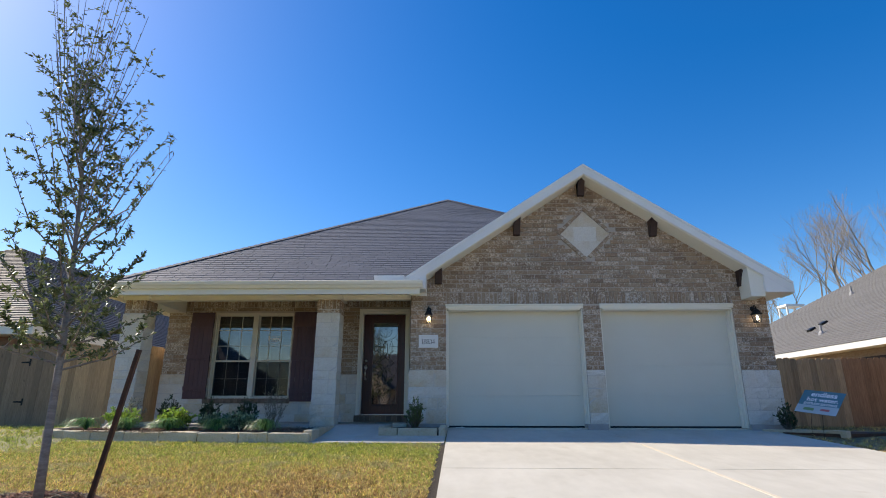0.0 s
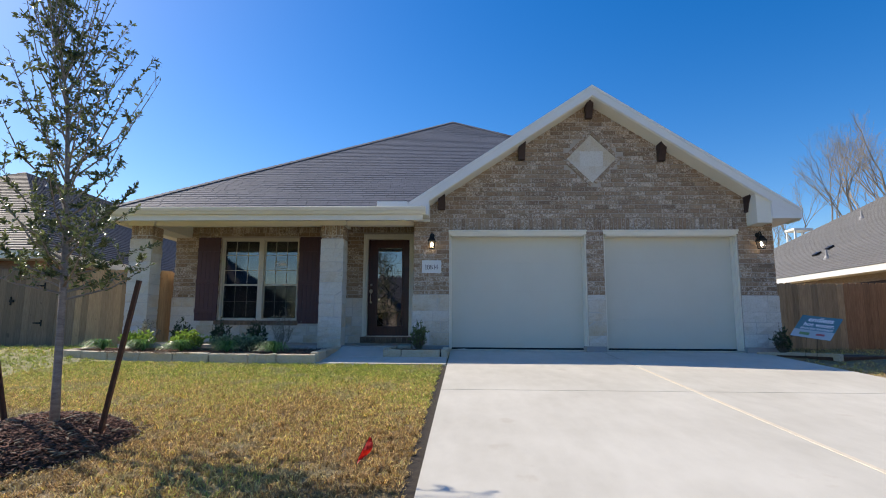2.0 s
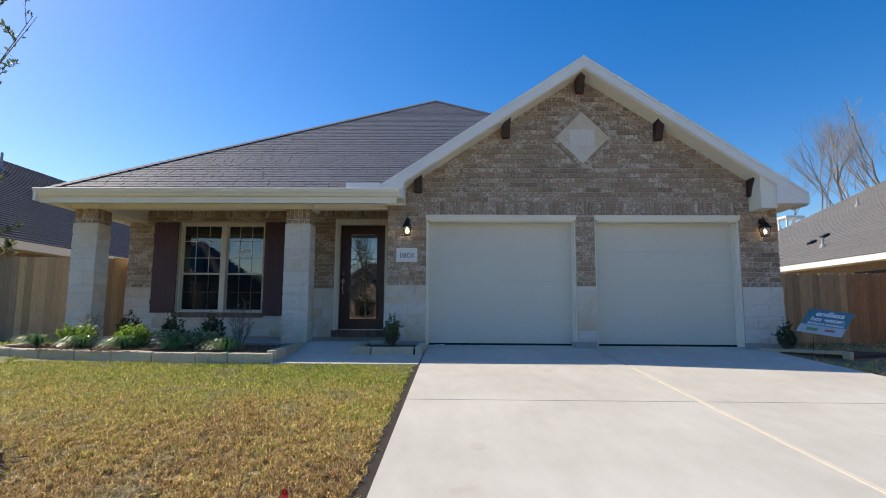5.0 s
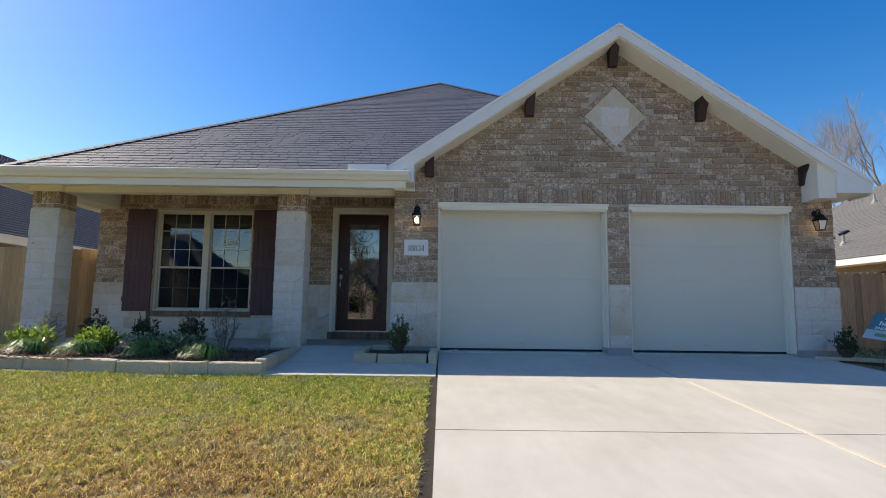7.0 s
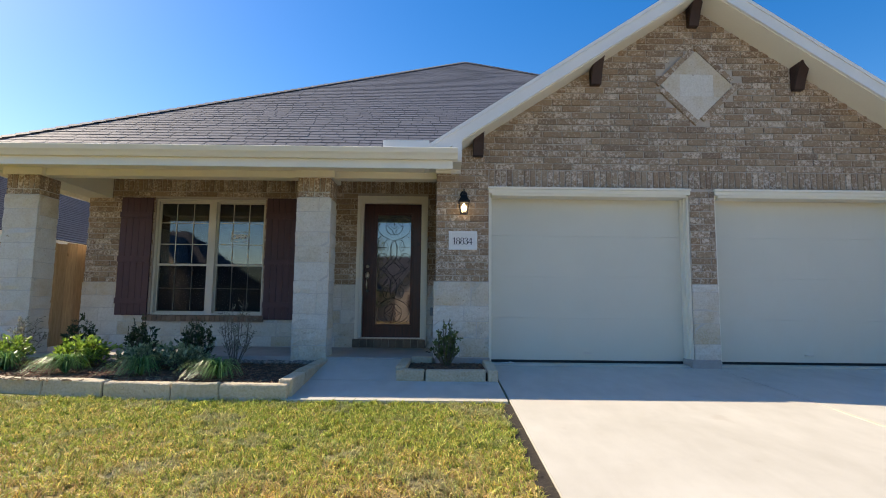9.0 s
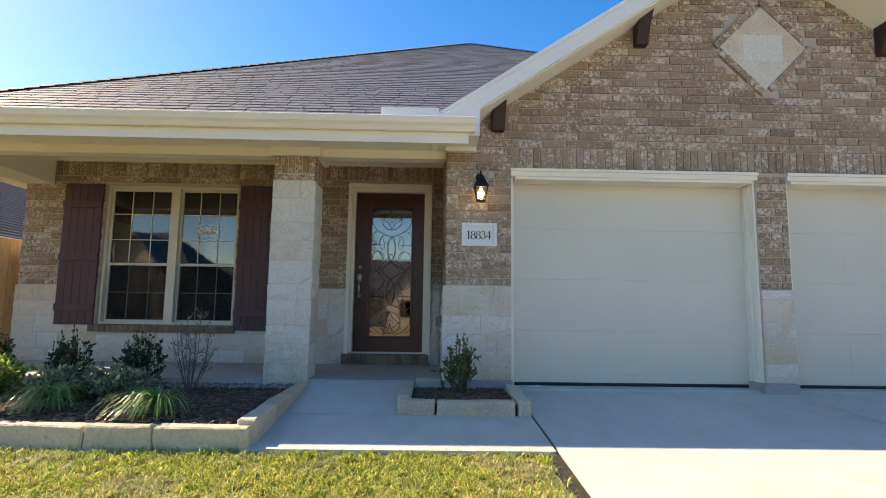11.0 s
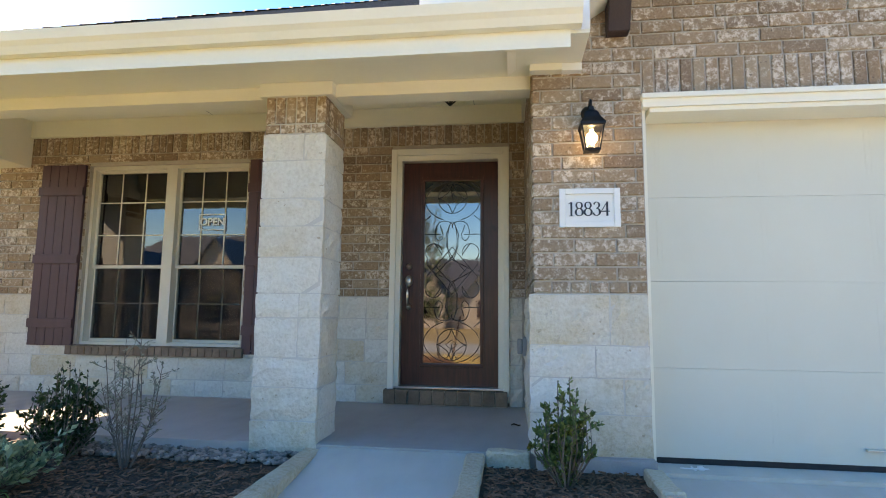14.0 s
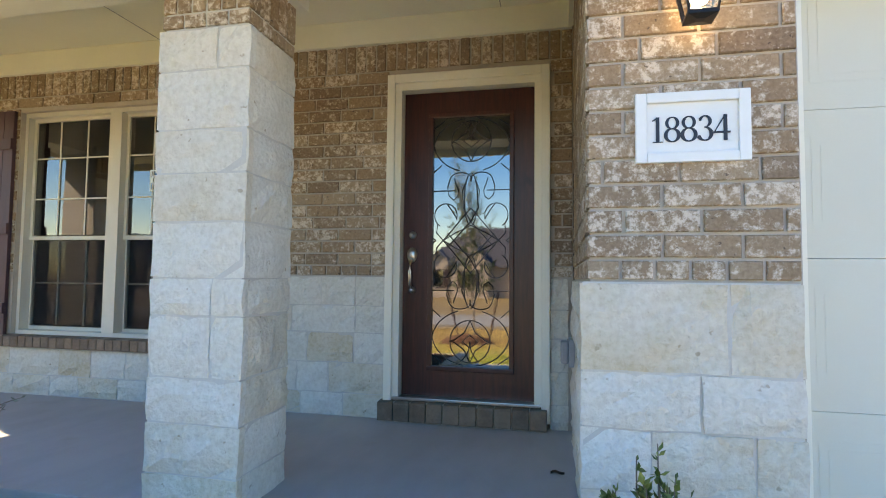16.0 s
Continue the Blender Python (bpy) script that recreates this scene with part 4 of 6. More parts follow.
# ---- stones, laid one by one ----
def rough_block(w, h, d, k, amp=0.009, chamfer=0.006):
    """A cut stone: front at -y, centred on x and z; face uneven, edges eased."""
    rng = random.Random(k)
    bm = bmesh.new()
    nx = max(2, min(4, int(w / 0.12)))
    g = []
    for j in range(4):
        row = []
        for i in range(nx + 2):
            u, v = i / (nx + 1), j / 3
            edge = i in (0, nx + 1) or j in (0, 3)
            jx = 0 if i in (0, nx + 1) else rng.uniform(-0.02, 0.02)
            y = (chamfer if edge else 0.0) + rng.uniform(-amp, amp) * (0.6 if edge else 1.0)
            row.append(bm.verts.new((-w / 2 + w * u + jx + (rng.uniform(-0.004, 0.004) if edge else 0), y, -h / 2 + h * v + (rng.uniform(-0.003, 0.003) if edge else 0))))
        g.append(row)
    for j in range(3):
        for i in range(nx + 1):
            bm.faces.new((g[j][i], g[j][i + 1], g[j + 1][i + 1], g[j + 1][i]))
    rim = [g[0][i] for i in range(nx + 2)] + [g[j][-1] for j in (1, 2, 3)] + [g[3][i] for i in range(nx, -1, -1)] + [g[j][0] for j in (2, 1)]
    back = [bm.verts.new((v.co.x, d, v.co.z)) for v in rim]
    for i in range(len(rim)):
        j = (i + 1) % len(rim)
        bm.faces.new((rim[j], rim[i], back[i], back[j]))
    return bm


def face_matrix(origin, normal):
    """Local x runs along the face, -y is its outward normal, z is up."""
    n = Vector(normal)
    u = (-n).cross(Vector((0, 0, 1)))
    m = Matrix((u, -n, Vector((0, 0, 1)))).transposed().to_4x4()
    m.translation = origin
    return m


SEED = [0]


def stone_field(parent, m, w, z0, z1, holes=(), proud=0.03, heights=(0.19, 0.26, 0.16, 0.24, 0.21)):
    """Coursed limestone over a face w wide from z0 to z1 (heights in the face's own z)."""
    rng = random.Random(hash((round(w, 2), round(z0, 2), SEED[0])) % 9999)
    SEED[0] += 1
    z, k = z0, rng.randrange(5)
    bed_ = bmesh.new()
    while z < z1 - 0.02:
        h = heights[k % 5]
        k += 1
        if z1 - (z + h) < 0.09:
            h = z1 - z
        for a, b, c, d in holes:
            if z + 0.09 < c < z + h:
                h = c - z
            elif z < c < z + h + 0.09:
                h = c - z
        spans = [(0.0, w)]
        for a, b, c, d in holes:
            if z + h > c + 0.02 and z < d - 0.02:
                spans = [q for s, e in spans for q in ((s, min(e, a)), (max(s, b), e)) if q[1] - q[0] > 0.03]
        for s, e in spans:
            box(bed_, s + 0.012, e - 0.012, -proud + 0.015, 0.03, z, z + h)
            x = s
            while x < e - 0.01:
                l = rng.uniform(0.22, 0.52)
                if e - (x + l) < 0.14:
                    l = e - x
                SEED[0] += 1
                me = mesh_of("stone", rough_block(l - 0.009, h - 0.009, proud + 0.03, SEED[0], 0.011, 0.011), STONE)
                piece("stone", me, parent, m @ Matrix.Translation((x + l / 2, -proud, z + h / 2)))
                x += l
        z += h
    part("stone_mortar", bed_, STONE_JOINT, parent).matrix_basis = m


STONE_Z0 = 0.905
for parent, m, w, z0, z1, holes in (
        (wall_garage, face_matrix((GX0 - 0.025, GY + B, 0), (0, -1, 0)), G1[0] - GX0 + 0.025, STONE_Z0, STONE_TOP, ()),
        (wall_garage, face_matrix((G1[1], GY + B, 0), (0, -1, 0)), G2[0] - G1[1], STONE_Z0, STONE_TOP, ()),
        (wall_garage, face_matrix((G2[1], GY + B, 0), (0, -1, 0)), GX1 - G2[1] + 0.02, STONE_Z0, STONE_TOP, ()),
        (wall_pier, face_matrix((GX0 + B, PY + B, 0), (-1, 0, 0)), PY - GY + 0.0, PORCH_Z, STONE_TOP, ()),
        (wall_porch, face_matrix((PX0 - 0.01, PY + B, 0), (0, -1, 0)), GX0 - PX0 - 0.02, PORCH_Z, STONE_TOP + 0.01,
         ((WIN[0] - PX0 - 0.05, WIN[1] - PX0 + 0.05, 1.255, 4.0), (DOOR[0] - PX0 + 0.012, DOOR[1] - PX0 + 0.008, 0.8, 4.0)))):
    stone_field(parent, m, w, z0, z1, holes)
for parent, x0, x1, y0, y1 in ((column_mid, -2.46, -2.03, 10.02, 10.44), (column_left, -6.26, -5.83, 10.02, 10.42)):
    for o, nrm, w in (((x0 - 0.012, y0 + B, 0), (0, -1, 0), x1 - x0 + 0.024), ((x1 - B, y0 + B, 0), (1, 0, 0), y1 - y0 - 2 * B), ((x0 + B, y1 - B, 0), (-1, 0, 0), y1 - y0 - 2 * B)):
        stone_field(parent, face_matrix(o, nrm), w, PORCH_Z - 0.10, 2.93, (), 0.024)
dm = thing("gable_diamond", "pale limestone diamond framed in brick high on the gable", "wall ornament", pose(2.772, GY - 0.004, 4.478))
half = 0.475
for z0, z1, cuts in ((-half, -0.151, (-1, 1)), (-0.15, 0.149, (-1, -0.22, 0.22, 1)), (0.15, half, (-1, 1))):
    for a, b in zip(cuts, cuts[1:]):
        def lim(z, s_):
            w = half - abs(z)
            return max(-w, min(w, s_)) + (0.0008 if s_ == a else -0.0008)
        zs = [z0, z1] if z0 > 0 or z1 < 0 else [z0, 0.0, z1]
        pts = [(lim(z, b), z) for z in zs] + [(lim(z, a), z) for z in reversed(zs)]
        pts = [p for i, p in enumerate(pts) if abs(p[0] - pts[i - 1][0]) + abs(p[1] - pts[i - 1][1]) > 0.006]
        part("stone", prism(pts, "y", -0.012, 0.03), STONE, dm)
s = half / math.sqrt(2)
frame_brick = mesh_of("brick", boxes((-0.036, 0.036, -0.022, 0.02, -0.034, 0.034), bevel=0.004), BRICK)
for k in range(4):
    for i in range(9):
        piece("brick", frame_brick, dm, pose(0, 0, 0, 0, 45 + 90 * k, 0) @ Matrix.Translation((-s - 0.03 + (2 * s + 0.06 - 0.078) * (i + 0.5) / 9, 0, s + 0.038)))


# ---- planting beds ----
def bed_soil(name, poly, z, label):
    bm = bmesh.new()
    vs = [bm.verts.new((x, y, z + 0.0)) for x, y in poly]
    f = bm.faces.new(vs)
    r = bmesh.ops.extrude_face_region(bm, geom=[f])
    for v in r["geom"]:
        if isinstance(v, bmesh.types.BMVert):
            v.co.z -= 0.3
    bmesh.ops.recalc_face_normals(bm, faces=bm.faces[:])
    return setting(name, bm, MULCH, label, "bed")


bed = bed_soil("bed_front", [(-2.06, 10.05), (-2.06, 8.12), (-3.4, 8.08), (-5.2, 8.40), (-6.45, 8.85), (-6.7, 10.05)], 0.815, "mulched planting bed in front of the porch")
bed_soil("bed_planter", [(-0.97, 9.9), (-0.97, 8.98), (-0.05, 8.98), (-0.05, 9.9)], 0.83, "small mulched planter bed beside the garage")
bed_soil("bed_east", [(5.75, 9.95), (5.72, 9.72), (6.4, 9.0), (7.6, 9.4), (7.2, 9.95)], 0.79, "mulched bed at the garage corner")


def edging(points, top, wide=0.12, label="rough tan limestone edging block round the planting bed"):
    """A row of separate blocks along a line; each piece of the line gives one block."""
    for k, ((ax, ay), (bx, by)) in enumerate(zip(points, points[1:])):
        a, b = Vector((ax, ay, 0)), Vector((bx, by, 0))
        d = b - a
        z = level((ay + by) / 2) - 0.06
        h = top - z + random.uniform(-0.008, 0.008)
        bm = boxes((-d.length / 2 + 0.004, d.length / 2 - 0.004, -wide / 2, wide / 2, 0, h))
        bmesh.ops.subdivide_edges(bm, edges=bm.edges[:], cuts=2, use_grid_fill=True)
        for v in bm.verts:
            n = noise.noise_vector(Vector(v.co) * 7 + Vector((k * 3.1, ax * 5, ay))) * 0.012
            v.co += n
        bmesh.ops.bevel(bm, geom=[e for e in bm.edges if len(e.link_faces) == 2 and e.calc_face_angle() > 0.9], offset=0.010, segments=1, affect="EDGES")
        ob = part("edging_stone", bm, EDGING)
        mid = (a + b) / 2
        ob.matrix_basis = pose(mid.x, mid.y, z, 0, 0, math.degrees(math.atan2(d.y, d.x)))
        tagged(ob, label, "edging stone", "bed edging")


edging([(-2.03, 10.02), (-2.02, 9.30), (-2.01, 8.70), (-1.985, 8.13)], 0.865)
edging([(-1.94, 8.11), (-2.55, 8.10), (-2.98, 8.09), (-3.62, 8.16), (-4.25, 8.27), (-4.85, 8.38), (-5.45, 8.50), (-6.0, 8.66), (-6.45, 8.82)], 0.828)
edging([(-6.48, 8.86), (-6.62, 9.4), (-6.7, 9.95)], 0.84)
edging([(-1.045, 8.95), (-0.74, 8.94)], 0.865, 0.11)
edging([(-0.735, 8.94), (-0.09, 8.94)], 0.865, 0.11)
edging([(-0.02, 8.89), (-0.01, 9.42), (-0.005, 9.83)], 0.88, 0.11)
edging([(-1.00, 9.01), (-1.0, 9.55), (-1.0, 9.98)], 0.88, 0.11)
edging([(-0.94, 10.0), (-0.67, 10.0)], 0.90, 0.10)
edging([(5.55, 9.80), (5.95, 9.62), (6.35, 9.22), (6.45, 8.95)], 0.835, 0.10)


def scatter(n, inside, box_):
    out = []
    rng = random.Random(n)
    while len(out) < n:
        x, y = rng.uniform(box_[0], box_[1]), rng.uniform(box_[2], box_[3])
        if inside(x, y):
            out.append((x, y))
    return out


def front_edge(x):
    return 8.15 if x > -3.4 else 8.15 + (-3.4 - x) * 0.22


def chips(name, spots, z, mat, size, label, thick=0.25, seed=1):
    rng = np.random.default_rng(seed)
    n = len(spots)
    base = np.array([(-1, -.3, -.2), (1, -.2, -.2), (.8, .3, -.2), (-.9, .25, -.2), (-.8, -.2, .2), (.9, -.1, .2), (.7, .2, .2), (-.8, .2, .2)]) * np.array([1, 1, thick * 2.5])
    quads = np.array([(3, 2, 1, 0), (4, 5, 6, 7), (0, 1, 5, 4), (1, 2, 6, 5), (2, 3, 7, 6), (3, 0, 4, 7)])
    ang, tip = rng.uniform(0, 6.28, n), rng.uniform(-0.35, 0.35, n)
    sc = size * rng.uniform(0.5, 1.3, n)
    P = np.repeat(base[None], n, 0) * sc[:, None, None]
    P[:, :, 2] += P[:, :, 0] * np.sin(tip)[:, None]
    X = P[:, :, 0] * np.cos(ang)[:, None] - P[:, :, 1] * np.sin(ang)[:, None]
    Y = P[:, :, 0] * np.sin(ang)[:, None] + P[:, :, 1] * np.cos(ang)[:, None]
    S = np.array(spots)
    zz = np.array([z(x, y) if callable(z) else z for x, y in spots]) + rng.uniform(0, 0.012, n)
    V = np.stack([X + S[:, :1], Y + S[:, 1:2], P[:, :, 2] + zz[:, None]], -1).reshape(-1, 3)
    Fq = (quads[None] + 8 * np.arange(n)[:, None, None]).reshape(-1, 4)
    return tagged(from_arrays(name, V, Fq, mat), label, "mulch" if "mulch" in name else "gravel", kind="stuff")


chips("mulch", scatter(8200, lambda x, y: y > front_edge(x), (-6.4, -2.1, 8.1, 9.75)), 0.818, CHIP, 0.021, "dark brown shredded bark mulch on the front bed", 0.2, 2)
chips("mulch", scatter(1300, lambda x, y: True, (-0.92, -0.08, 9.02, 9.88)), 0.833, CHIP, 0.022, "dark brown bark mulch in the small planter", 0.2, 3)
chips("mulch", scatter(500, lambda x, y: y < 8.4 + max(0, -3.4 - x) * 0.22, (-5.5, -2.2, 8.15, 8.9)), 0.822, DRYCHIP, 0.026, "sun-bleached mulch along the front edging", 0.2, 4)
def pebbles(name, spots, z, mat, size, label, seed=1):
    rng = np.random.default_rng(seed)
    p = (1 + 5 ** 0.5) / 2
    base = np.array([(-1, p, 0), (1, p, 0), (-1, -p, 0), (1, -p, 0), (0, -1, p), (0, 1, p), (0, -1, -p), (0, 1, -p), (p, 0, -1), (p, 0, 1), (-p, 0, -1), (-p, 0, 1)]) / 1.9
    tri = np.array([(0, 11, 5), (0, 5, 1), (0, 1, 7), (0, 7, 10), (0, 10, 11), (1, 5, 9), (5, 11, 4), (11, 10, 2), (10, 7, 6), (7, 1, 8), (3, 9, 4), (3, 4, 2), (3, 2, 6), (3, 6, 8), (3, 8, 9), (4, 9, 5), (2, 4, 11), (6, 2, 10), (8, 6, 7), (9, 8, 1)])
    n = len(spots)
    P = base[None] * (size * rng.uniform(0.6, 1.4, n))[:, None, None] * rng.uniform(0.7, 1.3, (n, 1, 3)) * np.array([1, 1, 0.7]) + rng.normal(0, size * 0.06, (n, 12, 3))
    V = P + np.concatenate([np.array(spots), (z + rng.uniform(0, 0.015, n))[:, None]], 1)[:, None, :]
    ob = from_arrays(name, V.reshape(-1, 3), (tri[None] + 12 * np.arange(n)[:, None, None]).reshape(-1, 3), mat)
    ob.data.polygons.foreach_set("use_smooth", np.ones(len(ob.data.polygons), dtype=bool))
    return tagged(ob, label, "gravel", kind="stuff")


pebbles("gravel", scatter(1700, lambda x, y: True, (-6.2, -2.12, 9.78, 10.03)), 0.822, PEBBLE, 0.018, "grey river pebbles along the porch edge", 5)


# ---- plants ----
def leaf_mesh(name, points, dirs, size, mat, parent, width=0.45, seed=0, label=""):
    """One folded diamond leaf at each point, pointing along its direction."""
    rng = np.random.default_rng(seed)
    P, D = np.array(points), np.array(dirs)
    n = len(P)
    D = D + rng.normal(0, 0.35, (n, 3))
    D /= np.linalg.norm(D, axis=1)[:, None]
    up = rng.normal(0, 1, (n, 3)) + np.array([0, 0, 0.8])
    S = np.cross(D, up)
    S /= np.linalg.norm(S, axis=1)[:, None] + 1e-9
    N = np.cross(S, D)
    L = (size * rng.uniform(0.6, 1.25, n))[:, None]
    W = L * width
    V = np.stack([P, P + D * L * 0.5 + S * W * 0.5 + N * L * 0.06, P + D * L, P + D * L * 0.5 - S * W * 0.5 + N * L * 0.06], 1).reshape(-1, 3)
    ob = from_arrays(name, V, np.arange(4 * n).reshape(-1, 4), mat, parent)
    return tagged(ob, label)


def shrub(name, label, m, stems, height, spread, leaves, size, mat, bark=TWIG, upright=1.0, width=0.5, low=0.15, group="", seed=1, rad=0.006, twigs=2):
    """A shrub: branching stems, and leaves set along them."""
    rng = random.Random(seed)
    t = thing(name, label, "shrub", m, group)
    bm = bmesh.new()
    pts, dirs, pool = [], [], []
    for k in range(stems):
        a, r = rng.uniform(0, 6.28), spread * math.sqrt(rng.random())
        h = height * rng.uniform(0.62, 1.0) * (1.0 - 0.35 * (r / spread) ** 2)
        tip = Vector((r * math.cos(a), r * math.sin(a), h))
        mid = Vector((tip.x * 0.55 / upright, tip.y * 0.55 / upright, h * 0.5)) + Vector((rng.uniform(-1, 1), rng.uniform(-1, 1), 0)) * 0.02
        base = Vector((tip.x * 0.12, tip.y * 0.12, -0.02))
        path = [base, mid, tip]
        ring(bm, path, [rad, rad * 0.7, rad * 0.3], 4)
        pool.append(path)
        for j in range(twigs):
            s = rng.uniform(0.0, 0.85)
            o = mid.lerp(tip, s) if j % 3 else base.lerp(mid, 0.5 + 0.5 * s)
            e = o + Vector((rng.uniform(-1, 1), rng.uniform(-1, 1), rng.uniform(0.2, 1.2))) * spread * 0.35
            kink = o.lerp(e, 0.5) + Vector((rng.uniform(-1, 1), rng.uniform(-1, 1), rng.uniform(-0.5, 0.5))) * spread * 0.06
            ring(bm, [o, kink, e], [rad * 0.5, rad * 0.35, rad * 0.22], 3)
            pool.append([o, kink, e])
    part("woody_stem", bm, bark, t)
    for i in range(leaves):
        p = rng.choice(pool)
        s = rng.uniform(low, 1.0)
        q = p[0].lerp(p[1], s * 2) if s < 0.5 else p[1].lerp(p[2], s * 2 - 1)
        d = (p[2] - p[0]).normalized() * 0.7 + Vector((rng.uniform(-1, 1), rng.uniform(-1, 1), rng.uniform(-0.3, 0.8)))
        pts.append(tuple(q)), dirs.append(tuple(d))
    leaf_mesh("foliage", pts, dirs, size, mat, t, width, seed)
    return t


for i, (x, y) in enumerate(((-4.94, 9.72), (-4.19, 9.72), (-3.53, 9.72))):
    shrub("boxwood", "dark green upright boxwood in the mulch bed", pose(x, y, 0.815, 0, 0, 70 * i), 46, 0.64, 0.155, 3800, 0.030, BOXLEAF, upright=0.45, low=0.03, group="bed boxwoods", seed=11 + i)
shrub("boxwood", "bright green young boxwood in the small planter", pose(-0.50, 9.62, 0.83), 36, 0.60, 0.17, 2700, 0.032, PLANTERLEAF, upright=0.55, low=0.05, seed=21)
shrub("boxwood", "small boxwood at the garage corner", pose(5.93, 9.66, 0.79), 36, 0.58, 0.15, 1700, 0.034, BOXLEAF, upright=0.55, seed=22)
for i, (x, y) in enumerate(((-3.36, 9.08), (-3.84, 9.12))):
    shrub("low_shrub", "low spreading grey-green variegated shrub", pose(x, y, 0.815, 0, 0, 50 * i), 70, 0.25, 0.29, 2300, 0.052, PALELEAF, low=0.35, group="low shrubs", seed=31 + i)
for i, (x, y) in enumerate(((-4.52, 9.18), (-5.45, 9.24))):
    shrub("low_shrub", "low sunlit bright green shrub", pose(x, y, 0.815, 0, 0, 50 * i), 70, 0.34, 0.31, 2400, 0.056, GREENLEAF, low=0.35, group="low shrubs", seed=35 + i)
shrub("wispy_shrub", "sparse twiggy grey shrub before the window", pose(-3.01, 9.60, 0.815), 12, 0.92, 0.23, 1300, 0.020, GREYLEAF, upright=0.8, low=0.5, twigs=16, group="wispy shrubs", seed=41, rad=0.005)
shrub("wispy_shrub", "feathery grey-green shrub beside the porch column", pose(-5.62, 9.70, 0.815), 11, 0.66, 0.28, 1500, 0.024, GREYLEAF, upright=0.9, low=0.3, twigs=11, group="wispy shrubs", seed=42, rad=0.004)


def liriope(m, seed, h=0.27):
    rng = np.random.default_rng(seed)
    n, k = 270, 7
    t = thing("liriope", "arching variegated liriope clump at the bed edge", "grass clump", m, "liriope clumps")
    az = rng.vonmises(-2.3, 0.75, n)
    reach = rng.uniform(0.10, 0.36, n) * (1 + 0.25 * np.cos(az + 2.3))
    top, w = h * rng.uniform(0.55, 1.05, n), rng.uniform(0.005, 0.009, n)
    V = np.zeros((n, k, 2, 3))
    for i in range(k):
        s = i / (k - 1)
        r = reach * s
        z = top * (2.7 * s - 2.45 * s * s)
        for j, sg_ in enumerate((-1, 1)):
            ww = w * (1 - 0.85 * s) * sg_
            V[:, i, j, 0] = r * np.cos(az) - ww * np.sin(az)
            V[:, i, j, 1] = r * np.sin(az) + ww * np.cos(az)
            V[:, i, j, 2] = z
    idx = np.arange(n)[:, None] * 2 * k
    q = np.concatenate([np.stack([idx + 2 * i, idx + 2 * i + 1, idx + 2 * i + 3, idx + 2 * i + 2], -1) for i in range(k - 1)], 1).reshape(-1, 4)
    from_arrays("blade_tuft", V.reshape(-1, 3), q, BLADELEAF, t)


for i, (x, y) in enumerate(((-2.70, 8.42), (-3.55, 8.58), (-4.38, 8.70), (-5.12, 8.86), (-5.92, 9.0))):
    liriope(pose(x, y, 0.815), 60 + i)


# ---- lawn ----
def in_lawn(x, y):
    if x > -0.022 + 0.022 * math.sin(y * 23) * math.sin(y * 7.3) or (x - -2.70) ** 2 / 0.32 + (y - 3.6) ** 2 / 0.42 < 0.8:
        return False
    if x > -2.0:
        return y < 8.04
    return y < front_edge(x) - 0.09 if x > -6.55 else True


def lawn(name, n, area, keep, label, h=0.045, seed=5):
    rng = np.random.default_rng(seed)
    tufts = n // 11
    who = rng.integers(0, tufts, n)
    x = rng.uniform(area[0], area[1], tufts)[who] + rng.normal(0, 0.017, n)
    y = rng.uniform(area[2], area[3], tufts)[who] + rng.normal(0, 0.017, n)
    sway = rng.uniform(0, 6.28, tufts)[who]
    tall = rng.uniform(0.65, 1.35, tufts)[who]
    clump = sum(np.sin(f * (x * math.cos(d) + y * math.sin(d)) + p) for f, d, p in ((31, 0.3, 0.0), (37, 1.5, 1.0), (26, 2.4, 2.0), (53, 0.9, 4.0), (47, 2.9, 5.0))) / 5
    tall = tall * (1.0 + 0.45 * clump)
    ok = np.array([keep(a, b) for a, b in zip(x, y)]) & (clump > -0.55)
    x, y, sway, tall = x[ok], y[ok], sway[ok], tall[ok]
    n = len(x)
    z = np.where(y < 9.9, 0.21 + 0.06 * y, 0.804) - 0.02
    a = sway + rng.normal(0, 0.9, n)
    lean = rng.uniform(0.7, 2.1, n)
    L = h * rng.uniform(0.5, 1.4, n) * tall
    w = rng.uniform(0.0020, 0.0048, n)
    b = rng.uniform(0, 6.28, n)
    P = np.stack([x, y, z], -1)
    W = np.stack([np.cos(b), np.sin(b), 0 * b], -1) * w[:, None]
    M = P + np.stack([np.cos(a) * np.sin(lean * 0.4) * L * 0.5, np.sin(a) * np.sin(lean * 0.4) * L * 0.5, np.cos(lean * 0.4) * L * 0.55], -1)
    T = M + np.stack([np.cos(a) * np.sin(lean) * L * 0.6, np.sin(a) * np.sin(lean) * L * 0.6, np.cos(lean) * L * 0.5], -1)
    V = np.stack([P - W, P + W, M + W * 0.8, M - W * 0.8, T], 1).reshape(-1, 3)
    i5 = 5 * np.arange(n)[:, None]
    tri = np.concatenate([i5 + np.array([[0, 1, 2]]), i5 + np.array([[0, 2, 3]]), i5 + np.array([[3, 2, 4]])], 1).reshape(-1, 3)
    return tagged(from_arrays(name, V, tri, GRASS), label, "grass", kind="stuff")


